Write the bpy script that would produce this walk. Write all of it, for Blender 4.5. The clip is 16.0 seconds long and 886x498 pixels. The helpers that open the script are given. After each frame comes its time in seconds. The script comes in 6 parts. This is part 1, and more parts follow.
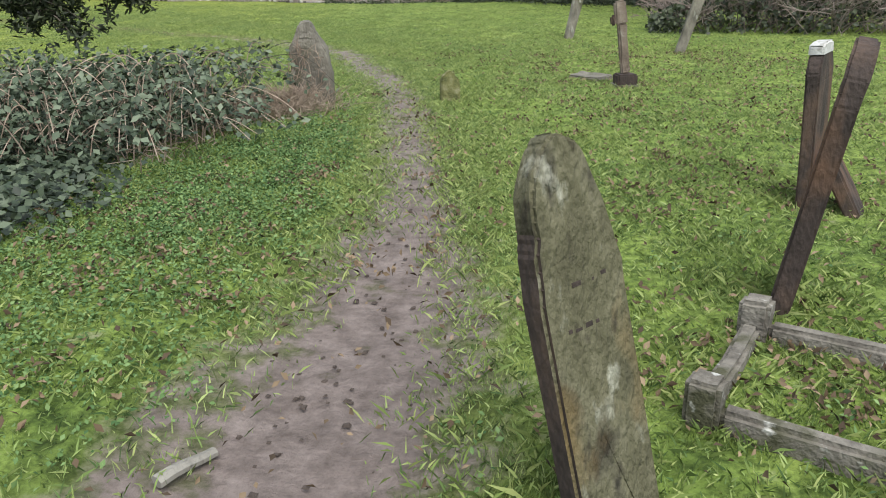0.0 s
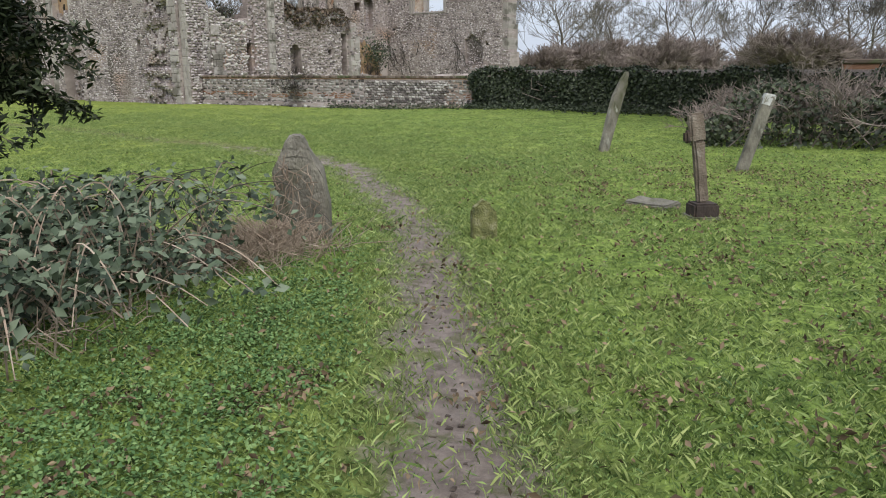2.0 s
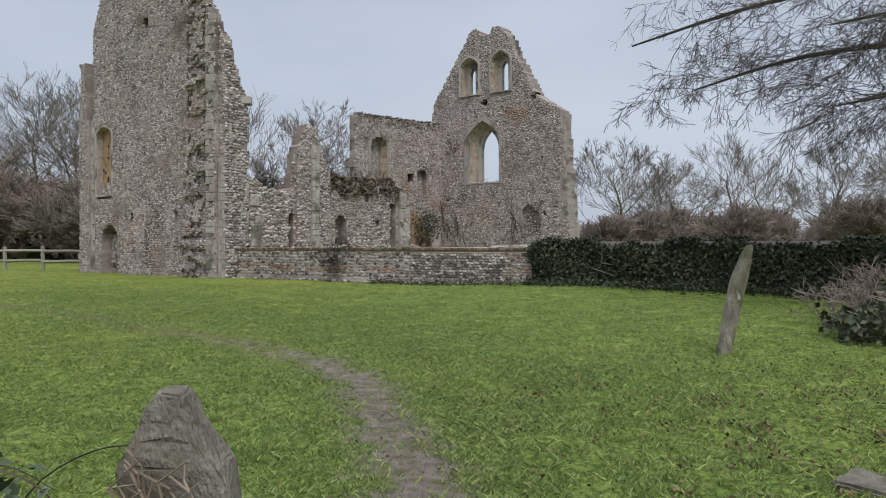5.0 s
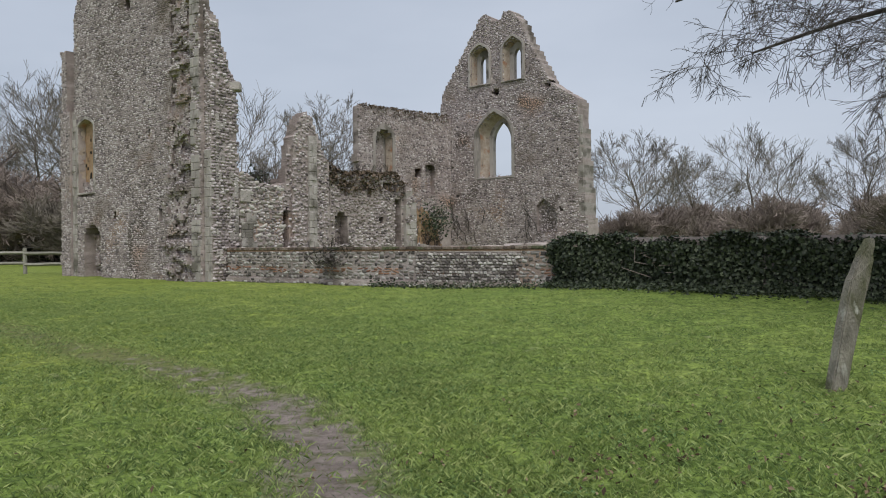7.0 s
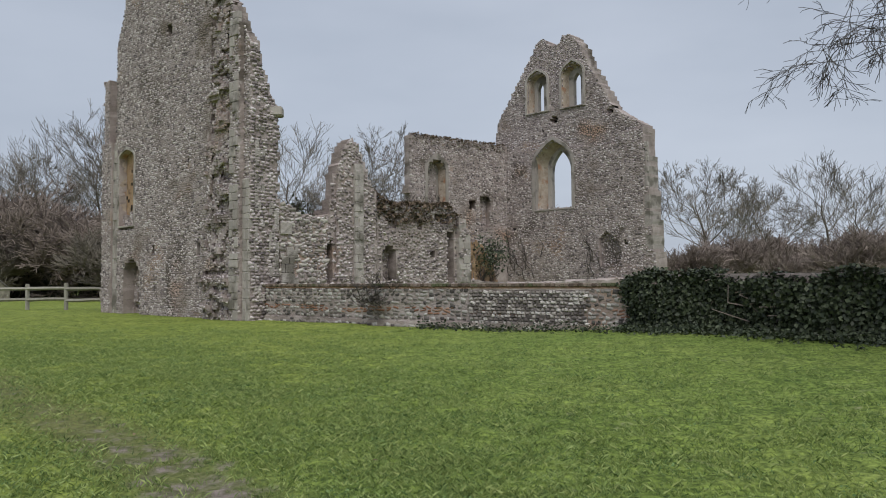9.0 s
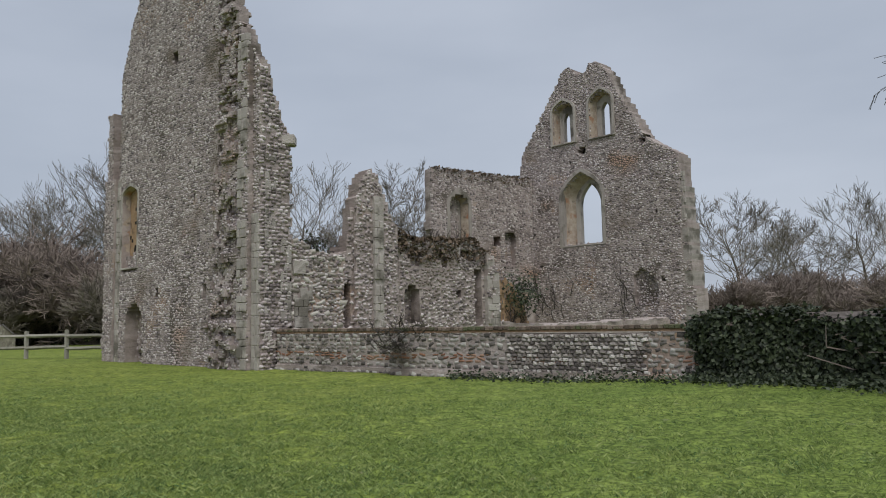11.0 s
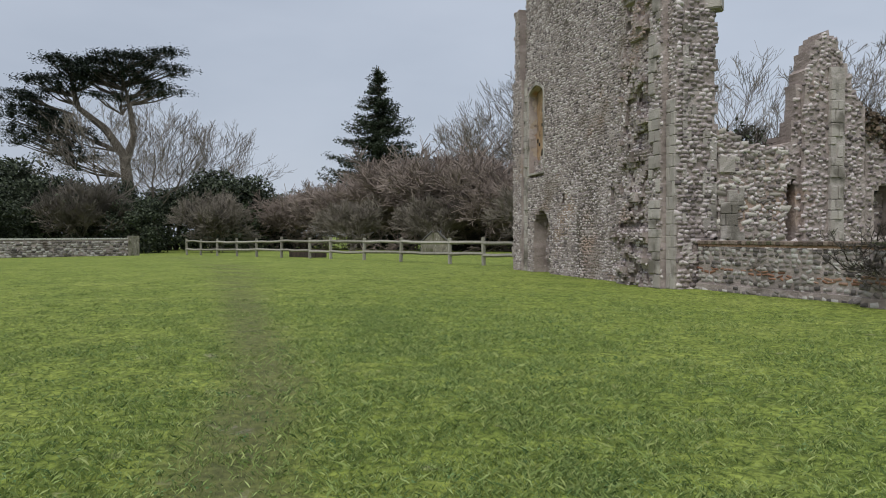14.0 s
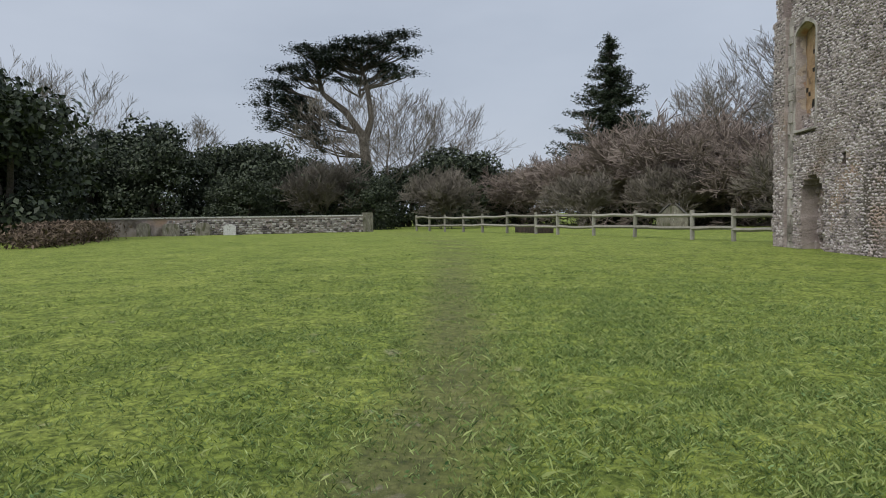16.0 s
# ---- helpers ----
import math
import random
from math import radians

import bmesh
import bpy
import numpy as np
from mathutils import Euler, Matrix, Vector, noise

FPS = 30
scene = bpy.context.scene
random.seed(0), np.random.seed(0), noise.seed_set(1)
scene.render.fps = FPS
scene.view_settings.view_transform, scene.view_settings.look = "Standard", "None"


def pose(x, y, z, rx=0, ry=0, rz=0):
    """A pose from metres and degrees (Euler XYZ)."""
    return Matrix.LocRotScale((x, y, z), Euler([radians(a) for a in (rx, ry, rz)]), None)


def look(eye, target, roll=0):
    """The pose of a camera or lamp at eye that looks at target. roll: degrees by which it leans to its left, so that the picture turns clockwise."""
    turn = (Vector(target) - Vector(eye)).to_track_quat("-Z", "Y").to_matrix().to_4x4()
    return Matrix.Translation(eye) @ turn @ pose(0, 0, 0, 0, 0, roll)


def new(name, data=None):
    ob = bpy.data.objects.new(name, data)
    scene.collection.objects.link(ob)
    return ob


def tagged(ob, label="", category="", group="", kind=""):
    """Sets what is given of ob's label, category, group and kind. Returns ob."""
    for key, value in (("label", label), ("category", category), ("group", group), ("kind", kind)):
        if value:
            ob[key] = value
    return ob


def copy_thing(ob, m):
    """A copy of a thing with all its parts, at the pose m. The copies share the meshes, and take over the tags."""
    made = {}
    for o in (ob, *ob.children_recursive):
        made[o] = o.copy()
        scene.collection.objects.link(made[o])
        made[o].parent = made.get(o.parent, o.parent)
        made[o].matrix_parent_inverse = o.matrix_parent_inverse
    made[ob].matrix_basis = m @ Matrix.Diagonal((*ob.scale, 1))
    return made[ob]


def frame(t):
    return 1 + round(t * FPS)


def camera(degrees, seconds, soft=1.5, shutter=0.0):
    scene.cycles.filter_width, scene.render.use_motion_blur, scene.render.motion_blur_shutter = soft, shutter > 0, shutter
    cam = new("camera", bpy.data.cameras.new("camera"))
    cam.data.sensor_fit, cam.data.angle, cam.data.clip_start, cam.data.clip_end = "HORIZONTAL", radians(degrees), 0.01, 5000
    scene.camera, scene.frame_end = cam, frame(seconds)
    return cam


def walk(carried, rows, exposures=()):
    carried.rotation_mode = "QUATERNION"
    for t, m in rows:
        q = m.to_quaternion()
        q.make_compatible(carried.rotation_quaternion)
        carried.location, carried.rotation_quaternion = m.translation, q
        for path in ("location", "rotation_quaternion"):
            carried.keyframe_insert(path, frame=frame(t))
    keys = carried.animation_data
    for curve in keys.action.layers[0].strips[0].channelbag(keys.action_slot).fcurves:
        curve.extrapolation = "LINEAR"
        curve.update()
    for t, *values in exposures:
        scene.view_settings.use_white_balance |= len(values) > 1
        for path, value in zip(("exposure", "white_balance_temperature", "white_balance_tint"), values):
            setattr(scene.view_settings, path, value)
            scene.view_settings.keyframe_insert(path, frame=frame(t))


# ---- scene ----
cam = camera(61.1, 16.0, soft=1.0)
PATH = [
    (0, (1.137, -0.232, 1.279), (0.759, 1.602, 0.578), -0.6),
    (0.5, (0.983, 0.386, 1.281), (0.605, 2.267, 0.716), 0.4),
    (1, (0.75, 1.024, 1.279), (0.358, 2.933, 0.827), 0.1),
    (1.5, (0.584, 1.587, 1.261), (0.195, 3.495, 0.803), 0.1),
    (2, (0.395, 2.074, 1.232), (0.0, 3.982, 0.781), 0.1),
    (2.5, (0.279, 2.654, 1.218), (-0.118, 4.563, 0.774), -0.2),
    (3, (0.119, 3.288, 1.228), (-0.294, 5.199, 0.808), 0.1),
    (3.5, (-0.001, 3.902, 1.277), (-0.472, 5.823, 0.984), 0.0),
    (4, (-0.107, 4.535, 1.304), (-0.643, 6.459, 1.204), -0.1),
    (4.2, (-0.151, 4.762, 1.293), (-0.688, 6.688, 1.241), -0.0),
    (6.5, (-0.841, 7.723, 1.313), (-1.422, 9.637, 1.321), -0.4),
    (7, (-1.022, 8.333, 1.279), (-1.601, 10.248, 1.266), -0.5),
    (7.5, (-1.184, 8.903, 1.27), (-1.771, 10.814, 1.238), -0.3),
    (8, (-1.357, 9.544, 1.278), (-1.957, 11.451, 1.252), -0.5),
    (8.5, (-1.512, 10.091, 1.299), (-2.198, 11.969, 1.33), -0.5),
    (9, (-1.751, 10.59, 1.322), (-2.467, 12.456, 1.403), -0.4),
    (9.5, (-2.002, 11.1, 1.335), (-2.723, 12.963, 1.442), -0.5),
    (10, (-2.328, 11.583, 1.369), (-3.063, 13.437, 1.508), -0.5),
    (10.2, (-2.471, 11.788, 1.369), (-3.208, 13.639, 1.552), -0.7),
    (12.3, (-3.654, 14.085, 1.396), (-4.473, 15.9, 1.577), -1.3),
    (12.5, (-3.801, 14.293, 1.39), (-4.669, 16.088, 1.55), -1.1),
    (13, (-4.13, 14.747, 1.415), (-5.159, 16.46, 1.495), -0.5),
    (13.4, (-4.426, 15.1, 1.413), (-5.671, 16.665, 1.454), -0.2),
    (13.5, (-4.512, 15.182, 1.41), (-5.834, 16.683, 1.437), -0.0),
    (14, (-5.015, 15.553, 1.365), (-6.62, 16.747, 1.328), -0.2),
    (14.5, (-5.477, 15.888, 1.354), (-7.172, 16.949, 1.311), -1.4),
    (15, (-6.027, 16.228, 1.318), (-7.849, 17.052, 1.274), -1.3),
    (15.5, (-6.559, 16.564, 1.274), (-8.408, 17.326, 1.232), -1.6),
    (16, (-7.09, 16.841, 1.233), (-8.977, 17.498, 1.139), -0.8),
]
EXPOSE = [(0, 0.85), (0.5, 0.62), (1.0, 0.48), (2.0, 0.54), (3.0, 0.57), (3.5, 0.6), (4.0, 0.22), (6.5, 0.14), (9.0, 0.04), (12.5, -0.07), (14.0, 0.1), (16, 0.1)]
walk(cam, [(t, look(eye, target, roll)) for t, eye, target, roll in PATH], EXPOSE)

# ---- world, sun ----
world = bpy.data.worlds.new("world")
scene.world = world
world.use_nodes = True
wn, wl = world.node_tree.nodes, world.node_tree.links
wn.clear()
w_out = wn.new("ShaderNodeOutputWorld")
w_bg = wn.new("ShaderNodeBackground")
w_sky = wn.new("ShaderNodeTexSky")
w_sky.sky_type = "NISHITA"
w_sky.sun_disc = False
w_sky.sun_elevation = radians(38)
w_sky.sun_rotation = radians(150)
w_sky.dust_density = 3.0
w_scale = wn.new("ShaderNodeMix")
w_scale.data_type = "RGBA"
w_scale.blend_type = "MULTIPLY"
w_scale.inputs[0].default_value = 1.0
w_scale.inputs[7].default_value = (0.085, 0.085, 0.085, 1)
w_co = wn.new("ShaderNodeTexCoord")
w_map = wn.new("ShaderNodeMapping")
w_map.inputs["Scale"].default_value = (1.0, 1.0, 3.2)
w_noise = wn.new("ShaderNodeTexNoise")
w_noise.inputs["Scale"].default_value = 1.5
w_noise.inputs["Detail"].default_value = 5.0
w_noise.inputs["Roughness"].default_value = 0.5
w_ramp = wn.new("ShaderNodeValToRGB")
w_ramp.color_ramp.elements[0].position = 0.30
w_ramp.color_ramp.elements[0].color = (0.455, 0.515, 0.62, 1)
w_ramp.color_ramp.elements[1].position = 0.72
w_ramp.color_ramp.elements[1].color = (0.625, 0.685, 0.795, 1)
w_mix = wn.new("ShaderNodeMix")
w_mix.data_type = "RGBA"
w_mix.inputs[0].default_value = 0.86
wl.new(w_co.outputs["Generated"], w_map.inputs[0])
wl.new(w_map.outputs[0], w_noise.inputs["Vector"])
wl.new(w_noise.outputs[0], w_ramp.inputs[0])
wl.new(w_sky.outputs[0], w_scale.inputs[6])
wl.new(w_scale.outputs[2], w_mix.inputs[6])
wl.new(w_ramp.outputs[0], w_mix.inputs[7])
wl.new(w_mix.outputs[2], w_bg.inputs["Color"])
w_bg.inputs["Strength"].default_value = 0.9
wl.new(w_bg.outputs[0], w_out.inputs[0])

sun = new("sun", bpy.data.lights.new("sun", "SUN"))
sun.data.energy = 2.3
sun.data.angle = radians(50)
sun.data.color = (1.0, 0.97, 0.92)
sun.matrix_world = look((0, 0, 50), (-15, 26, 0))


# ---- materials ----
def material(name, colors, scale=4.0, rough=0.85, bump=0.4, bump_scale=30.0, detail=8.0, spots=None, island=0.0, obj_var=0.0, spec=0.3, stretch=(1, 1, 1)):
    """Noise-mixed colours at two scales with a fine bump. spots: (colour, scale, amount) of stains."""
    m = bpy.data.materials.new(name)
    m.use_nodes = True
    n, l = m.node_tree.nodes, m.node_tree.links
    b = n["Principled BSDF"]
    b.inputs["Roughness"].default_value = rough
    b.inputs["Specular IOR Level"].default_value = spec
    geo = n.new("ShaderNodeNewGeometry")
    mp = n.new("ShaderNodeMapping")
    mp.inputs["Scale"].default_value = stretch
    l.new(geo.outputs["Position"], mp.inputs[0])
    nz = n.new("ShaderNodeTexNoise")
    nz.inputs["Scale"].default_value = scale
    nz.inputs["Detail"].default_value = detail
    nz.inputs["Roughness"].default_value = 0.65
    l.new(mp.outputs[0], nz.inputs["Vector"])
    ramp = n.new("ShaderNodeValToRGB")
    ramp.color_ramp.elements[0].position, ramp.color_ramp.elements[1].position = 0.32, 0.68
    for k, c in enumerate(colors):
        e = ramp.color_ramp.elements[k] if k in (0,) else (ramp.color_ramp.elements[1] if k == len(colors) - 1 else ramp.color_ramp.elements.new(0.32 + 0.36 * k / (len(colors) - 1)))
        e.color = (*c, 1)
    # restore the order of the stops
    stops = sorted(ramp.color_ramp.elements, key=lambda e: e.position)
    for e, c in zip(stops, colors):
        e.color = (*c, 1)
    fac = nz.outputs[0]
    if island or obj_var:
        src = geo.outputs["Random Per Island"]
        if obj_var:
            src = n.new("ShaderNodeObjectInfo").outputs["Random"]
        mixf = n.new("ShaderNodeMix")
        mixf.inputs[0].default_value = island or obj_var
        l.new(fac, mixf.inputs[2])
        l.new(src, mixf.inputs[3])
        mr = n.new("ShaderNodeMapRange")
        mr.inputs[1].default_value, mr.inputs[2].default_value = 0.12, 0.88
        mr.inputs[3].default_value, mr.inputs[4].default_value = 0.30, 0.70
        l.new(mixf.outputs[0], mr.inputs[0])
        fac = mr.outputs[0]
    l.new(fac, ramp.inputs[0])
    col = ramp.outputs[0]
    for c, sc, amount in spots or ():
        ns = n.new("ShaderNodeTexNoise")
        ns.inputs["Scale"].default_value = sc
        ns.inputs["Detail"].default_value = 6.0
        l.new(mp.outputs[0], ns.inputs["Vector"])
        r = n.new("ShaderNodeValToRGB")
        r.color_ramp.elements[0].position = 0.66 - 0.3 * amount
        r.color_ramp.elements[1].position = 0.76 - 0.3 * amount
        l.new(ns.outputs[0], r.inputs[0])
        mx = n.new("ShaderNodeMix")
        mx.data_type = "RGBA"
        l.new(r.outputs[0], mx.inputs[0])
        l.new(col, mx.inputs[6])
        mx.inputs[7].default_value = (*c, 1)
        col = mx.outputs[2]
    l.new(col, b.inputs["Base Color"])
    if bump:
        nb = n.new("ShaderNodeTexNoise")
        nb.inputs["Scale"].default_value = bump_scale
        nb.inputs["Detail"].default_value = 6.0
        l.new(mp.outputs[0], nb.inputs["Vector"])
        bp = n.new("ShaderNodeBump")
        bp.inputs["Strength"].default_value = bump
        bp.inputs["Distance"].default_value = 0.03
        l.new(nb.outputs[0], bp.inputs["Height"])
        l.new(bp.outputs[0], b.inputs["Normal"])
    return m


M_MORTAR = material("flint_mortar", [(0.23, 0.19, 0.178), (0.35, 0.298, 0.282), (0.455, 0.40, 0.382)], 1.1, 0.95, 0.9, 16, spots=[((0.13, 0.11, 0.095), 0.6, 0.33), ((0.37, 0.26, 0.195), 0.35, 0.2)])
M_FLINT = material("flint_stone", [(0.12, 0.102, 0.104), (0.31, 0.262, 0.26), (0.435, 0.38, 0.378), (0.63, 0.58, 0.58)], 0.7, 0.7, 0.5, 30, island=0.68, spots=[((0.21, 0.17, 0.145), 0.45, 0.2), ((0.42, 0.29, 0.23), 0.30, 0.14)])
M_FLINT_PALE = material("pale_flint", [(0.075, 0.067, 0.064), (0.23, 0.208, 0.193), (0.48, 0.462, 0.44)], 0.9, 0.8, 0.5, 30, island=0.75, spots=[((0.14, 0.115, 0.10), 0.6, 0.25)])
M_FLINT_PIECE = material("single_flint", [(0.115, 0.10, 0.096), (0.30, 0.27, 0.25), (0.56, 0.53, 0.505)], 0.9, 0.8, 0.5, 30, obj_var=0.75, spots=[((0.14, 0.115, 0.10), 0.6, 0.25)])
M_ASHLAR = material("ashlar_limestone", [(0.265, 0.238, 0.22), (0.385, 0.352, 0.328), (0.50, 0.465, 0.435)], 1.5, 0.9, 0.6, 25, spots=[((0.17, 0.155, 0.135), 1.2, 0.45)], obj_var=0.4)
M_RUBBLE = material("cream_rubble", [(0.17, 0.152, 0.135), (0.36, 0.33, 0.293), (0.57, 0.54, 0.495)], 0.9, 0.85, 0.5, 30, island=0.7, spots=[((0.20, 0.165, 0.13), 0.8, 0.2)])
M_REVEAL = material("splayed_reveal", [(0.30, 0.235, 0.185), (0.42, 0.35, 0.29), (0.54, 0.475, 0.41)], 2.5, 0.95, 0.6, 20, spots=[((0.36, 0.20, 0.13), 2.0, 0.3), ((0.16, 0.13, 0.11), 3.0, 0.2)])
M_OCHRE = material("ochre_plaster", [(0.27, 0.175, 0.105), (0.37, 0.25, 0.155), (0.45, 0.33, 0.22)], 2.0, 0.95, 0.5, 20, spots=[((0.20, 0.14, 0.10), 3.0, 0.3)])
# near-black: the shade inside the wall holes is put into this colour
M_HOLE = material("hole_shade", [(0.015, 0.013, 0.012), (0.04, 0.035, 0.03)], 5, 1.0, 0.3)
M_BRICK = material("red_brick", [(0.17, 0.085, 0.06), (0.28, 0.15, 0.10), (0.33, 0.22, 0.16)], 6, 0.9, 0.5, 40, island=0.6)
M_TILE = material("coping_tile", [(0.085, 0.066, 0.055), (0.165, 0.125, 0.10), (0.25, 0.20, 0.17)], 5, 0.9, 0.5, 40, obj_var=0.7, spots=[((0.10, 0.11, 0.06), 2.0, 0.4)])
M_STONE_LICHEN = material("lichen_headstone", [(0.055, 0.052, 0.03), (0.115, 0.11, 0.065), (0.20, 0.19, 0.125)], 6, 0.9, 0.8, 60, spots=[((0.02, 0.018, 0.014), 6.0, 0.22), ((0.16, 0.12, 0.055), 3.0, 0.30), ((0.34, 0.34, 0.27), 11.0, 0.19), ((0.045, 0.04, 0.026), 14.0, 0.2)], stretch=(1, 1, 0.5))
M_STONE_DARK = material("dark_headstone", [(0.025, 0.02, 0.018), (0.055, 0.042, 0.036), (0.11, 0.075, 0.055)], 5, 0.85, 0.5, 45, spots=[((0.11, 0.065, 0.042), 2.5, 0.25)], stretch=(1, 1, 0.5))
M_STONE_GREY = material("weathered_headstone", [(0.12, 0.112, 0.092), (0.21, 0.195, 0.16), (0.31, 0.29, 0.24)], 7, 0.9, 0.8, 60, spots=[((0.10, 0.10, 0.06), 3.5, 0.4), ((0.38, 0.38, 0.33), 8, 0.15)], stretch=(1, 1, 0.5))
M_STONE_MOSS = material("mossy_stone", [(0.085, 0.095, 0.04), (0.20, 0.205, 0.08), (0.33, 0.32, 0.19)], 9, 0.95, 0.8, 60)
M_STONE_WHITE = material("lichen_white", [(0.42, 0.42, 0.40), (0.62, 0.62, 0.60)], 14, 0.9, 0.4, 50, spots=[((0.22, 0.21, 0.17), 9.0, 0.3)])
M_KERB = material("grave_kerb_stone", [(0.10, 0.09, 0.075), (0.20, 0.185, 0.155), (0.28, 0.26, 0.22)], 8, 0.9, 0.6, 50, spots=[((0.07, 0.07, 0.04), 4, 0.4), ((0.48, 0.48, 0.44), 14.0, 0.12)])
M_RUST = material("rusty_sandstone", [(0.12, 0.095, 0.075), (0.20, 0.16, 0.125), (0.28, 0.24, 0.195)], 7, 0.9, 0.8, 60, spots=[((0.34, 0.33, 0.28), 6.0, 0.25)])
M_WOOD = material("weathered_oak", [(0.15, 0.142, 0.12), (0.27, 0.258, 0.222), (0.40, 0.385, 0.345)], 6, 0.9, 0.6, 40, obj_var=0.3, stretch=(1, 1, 0.3))
M_BARK = material("bark", [(0.05, 0.042, 0.034), (0.10, 0.085, 0.068), (0.15, 0.13, 0.105)], 8, 0.95, 0.6, 40)
M_TWIG_GREY = material("grey_twigs", [(0.105, 0.092, 0.078), (0.165, 0.146, 0.123), (0.235, 0.21, 0.178)], 0.25, 0.95, 0)
M_TWIG_BROWN = material("brown_twigs", [(0.14, 0.112, 0.098), (0.22, 0.18, 0.157), (0.31, 0.26, 0.23)], 0.2, 0.95, 0)
M_TWIG_DARK = material("dark_twigs", [(0.035, 0.03, 0.027), (0.06, 0.052, 0.046), (0.09, 0.08, 0.07)], 2, 0.95, 0)
M_TWIG_DEAD = material("dead_stems", [(0.20, 0.15, 0.11), (0.32, 0.25, 0.19), (0.43, 0.36, 0.29)], 4, 0.95, 0, island=0.5)


def leaf_material(name, colors, rough=0.55, scale=2.0, spec=0.35, trans=0.15):
    m = material(name, colors, scale, rough, 0.0, island=0.75, spec=spec)
    b = m.node_tree.nodes["Principled BSDF"]
    b.inputs["Subsurface Weight"].default_value = 0.0
    return m


M_IVY = leaf_material("ivy_leaves", [(0.014, 0.02, 0.010), (0.034, 0.047, 0.022), (0.08, 0.098, 0.052)], 0.5)
M_BRAMBLE = leaf_material("bramble_leaves", [(0.028, 0.043, 0.026), (0.066, 0.094, 0.054), (0.155, 0.19, 0.125)], 0.55, spec=0.3)
M_GROUND_IVY = leaf_material("ground_ivy_leaves", [(0.018, 0.028, 0.016), (0.045, 0.066, 0.038), (0.11, 0.14, 0.085)], 0.5, spec=0.3)
M_YEW = leaf_material("yew_needles", [(0.010, 0.016, 0.007), (0.024, 0.036, 0.014), (0.05, 0.066, 0.028)], 0.6)
M_EVERGREEN = leaf_material("evergreen_leaves", [(0.016, 0.024, 0.013), (0.038, 0.052, 0.028), (0.075, 0.095, 0.052)], 0.6, 0.4)
M_CEDAR = leaf_material("cedar_needles", [(0.014, 0.021, 0.016), (0.026, 0.038, 0.030), (0.045, 0.06, 0.048)], 0.7, 0.4)
M_SPRUCE = leaf_material("spruce_needles", [(0.016, 0.026, 0.014), (0.03, 0.045, 0.024), (0.05, 0.07, 0.038)], 0.7, 0.4)
M_DEADLEAF = leaf_material("fallen_leaves", [(0.05, 0.034, 0.02), (0.115, 0.08, 0.045), (0.27, 0.20, 0.125)], 0.85)
M_BLADES = leaf_material("grass_blades", [(0.07, 0.125, 0.04), (0.20, 0.285, 0.085), (0.34, 0.415, 0.155)], 0.6, 1.6, 0.25)
M_TUFT = leaf_material("tuft_blades", [(0.115, 0.175, 0.05), (0.225, 0.30, 0.085), (0.36, 0.415, 0.155)], 0.6, 1.0, 0.25)
M_WEED = leaf_material("low_weeds", [(0.05, 0.105, 0.035), (0.095, 0.17, 0.055), (0.175, 0.265, 0.10)], 0.7, 1.2, 0.2)
M_BRACKEN = leaf_material("dead_bracken", [(0.055, 0.04, 0.026), (0.11, 0.08, 0.055), (0.18, 0.135, 0.10)], 0.9)
M_MUDCLOD = material("mud_clods", [(0.05, 0.038, 0.032), (0.10, 0.08, 0.066)], 12, 0.8, 0.5, 60)
M_ROOF = material("slate_roof", [(0.11, 0.105, 0.10), (0.19, 0.18, 0.17)], 6, 0.8, 0.4, 40)


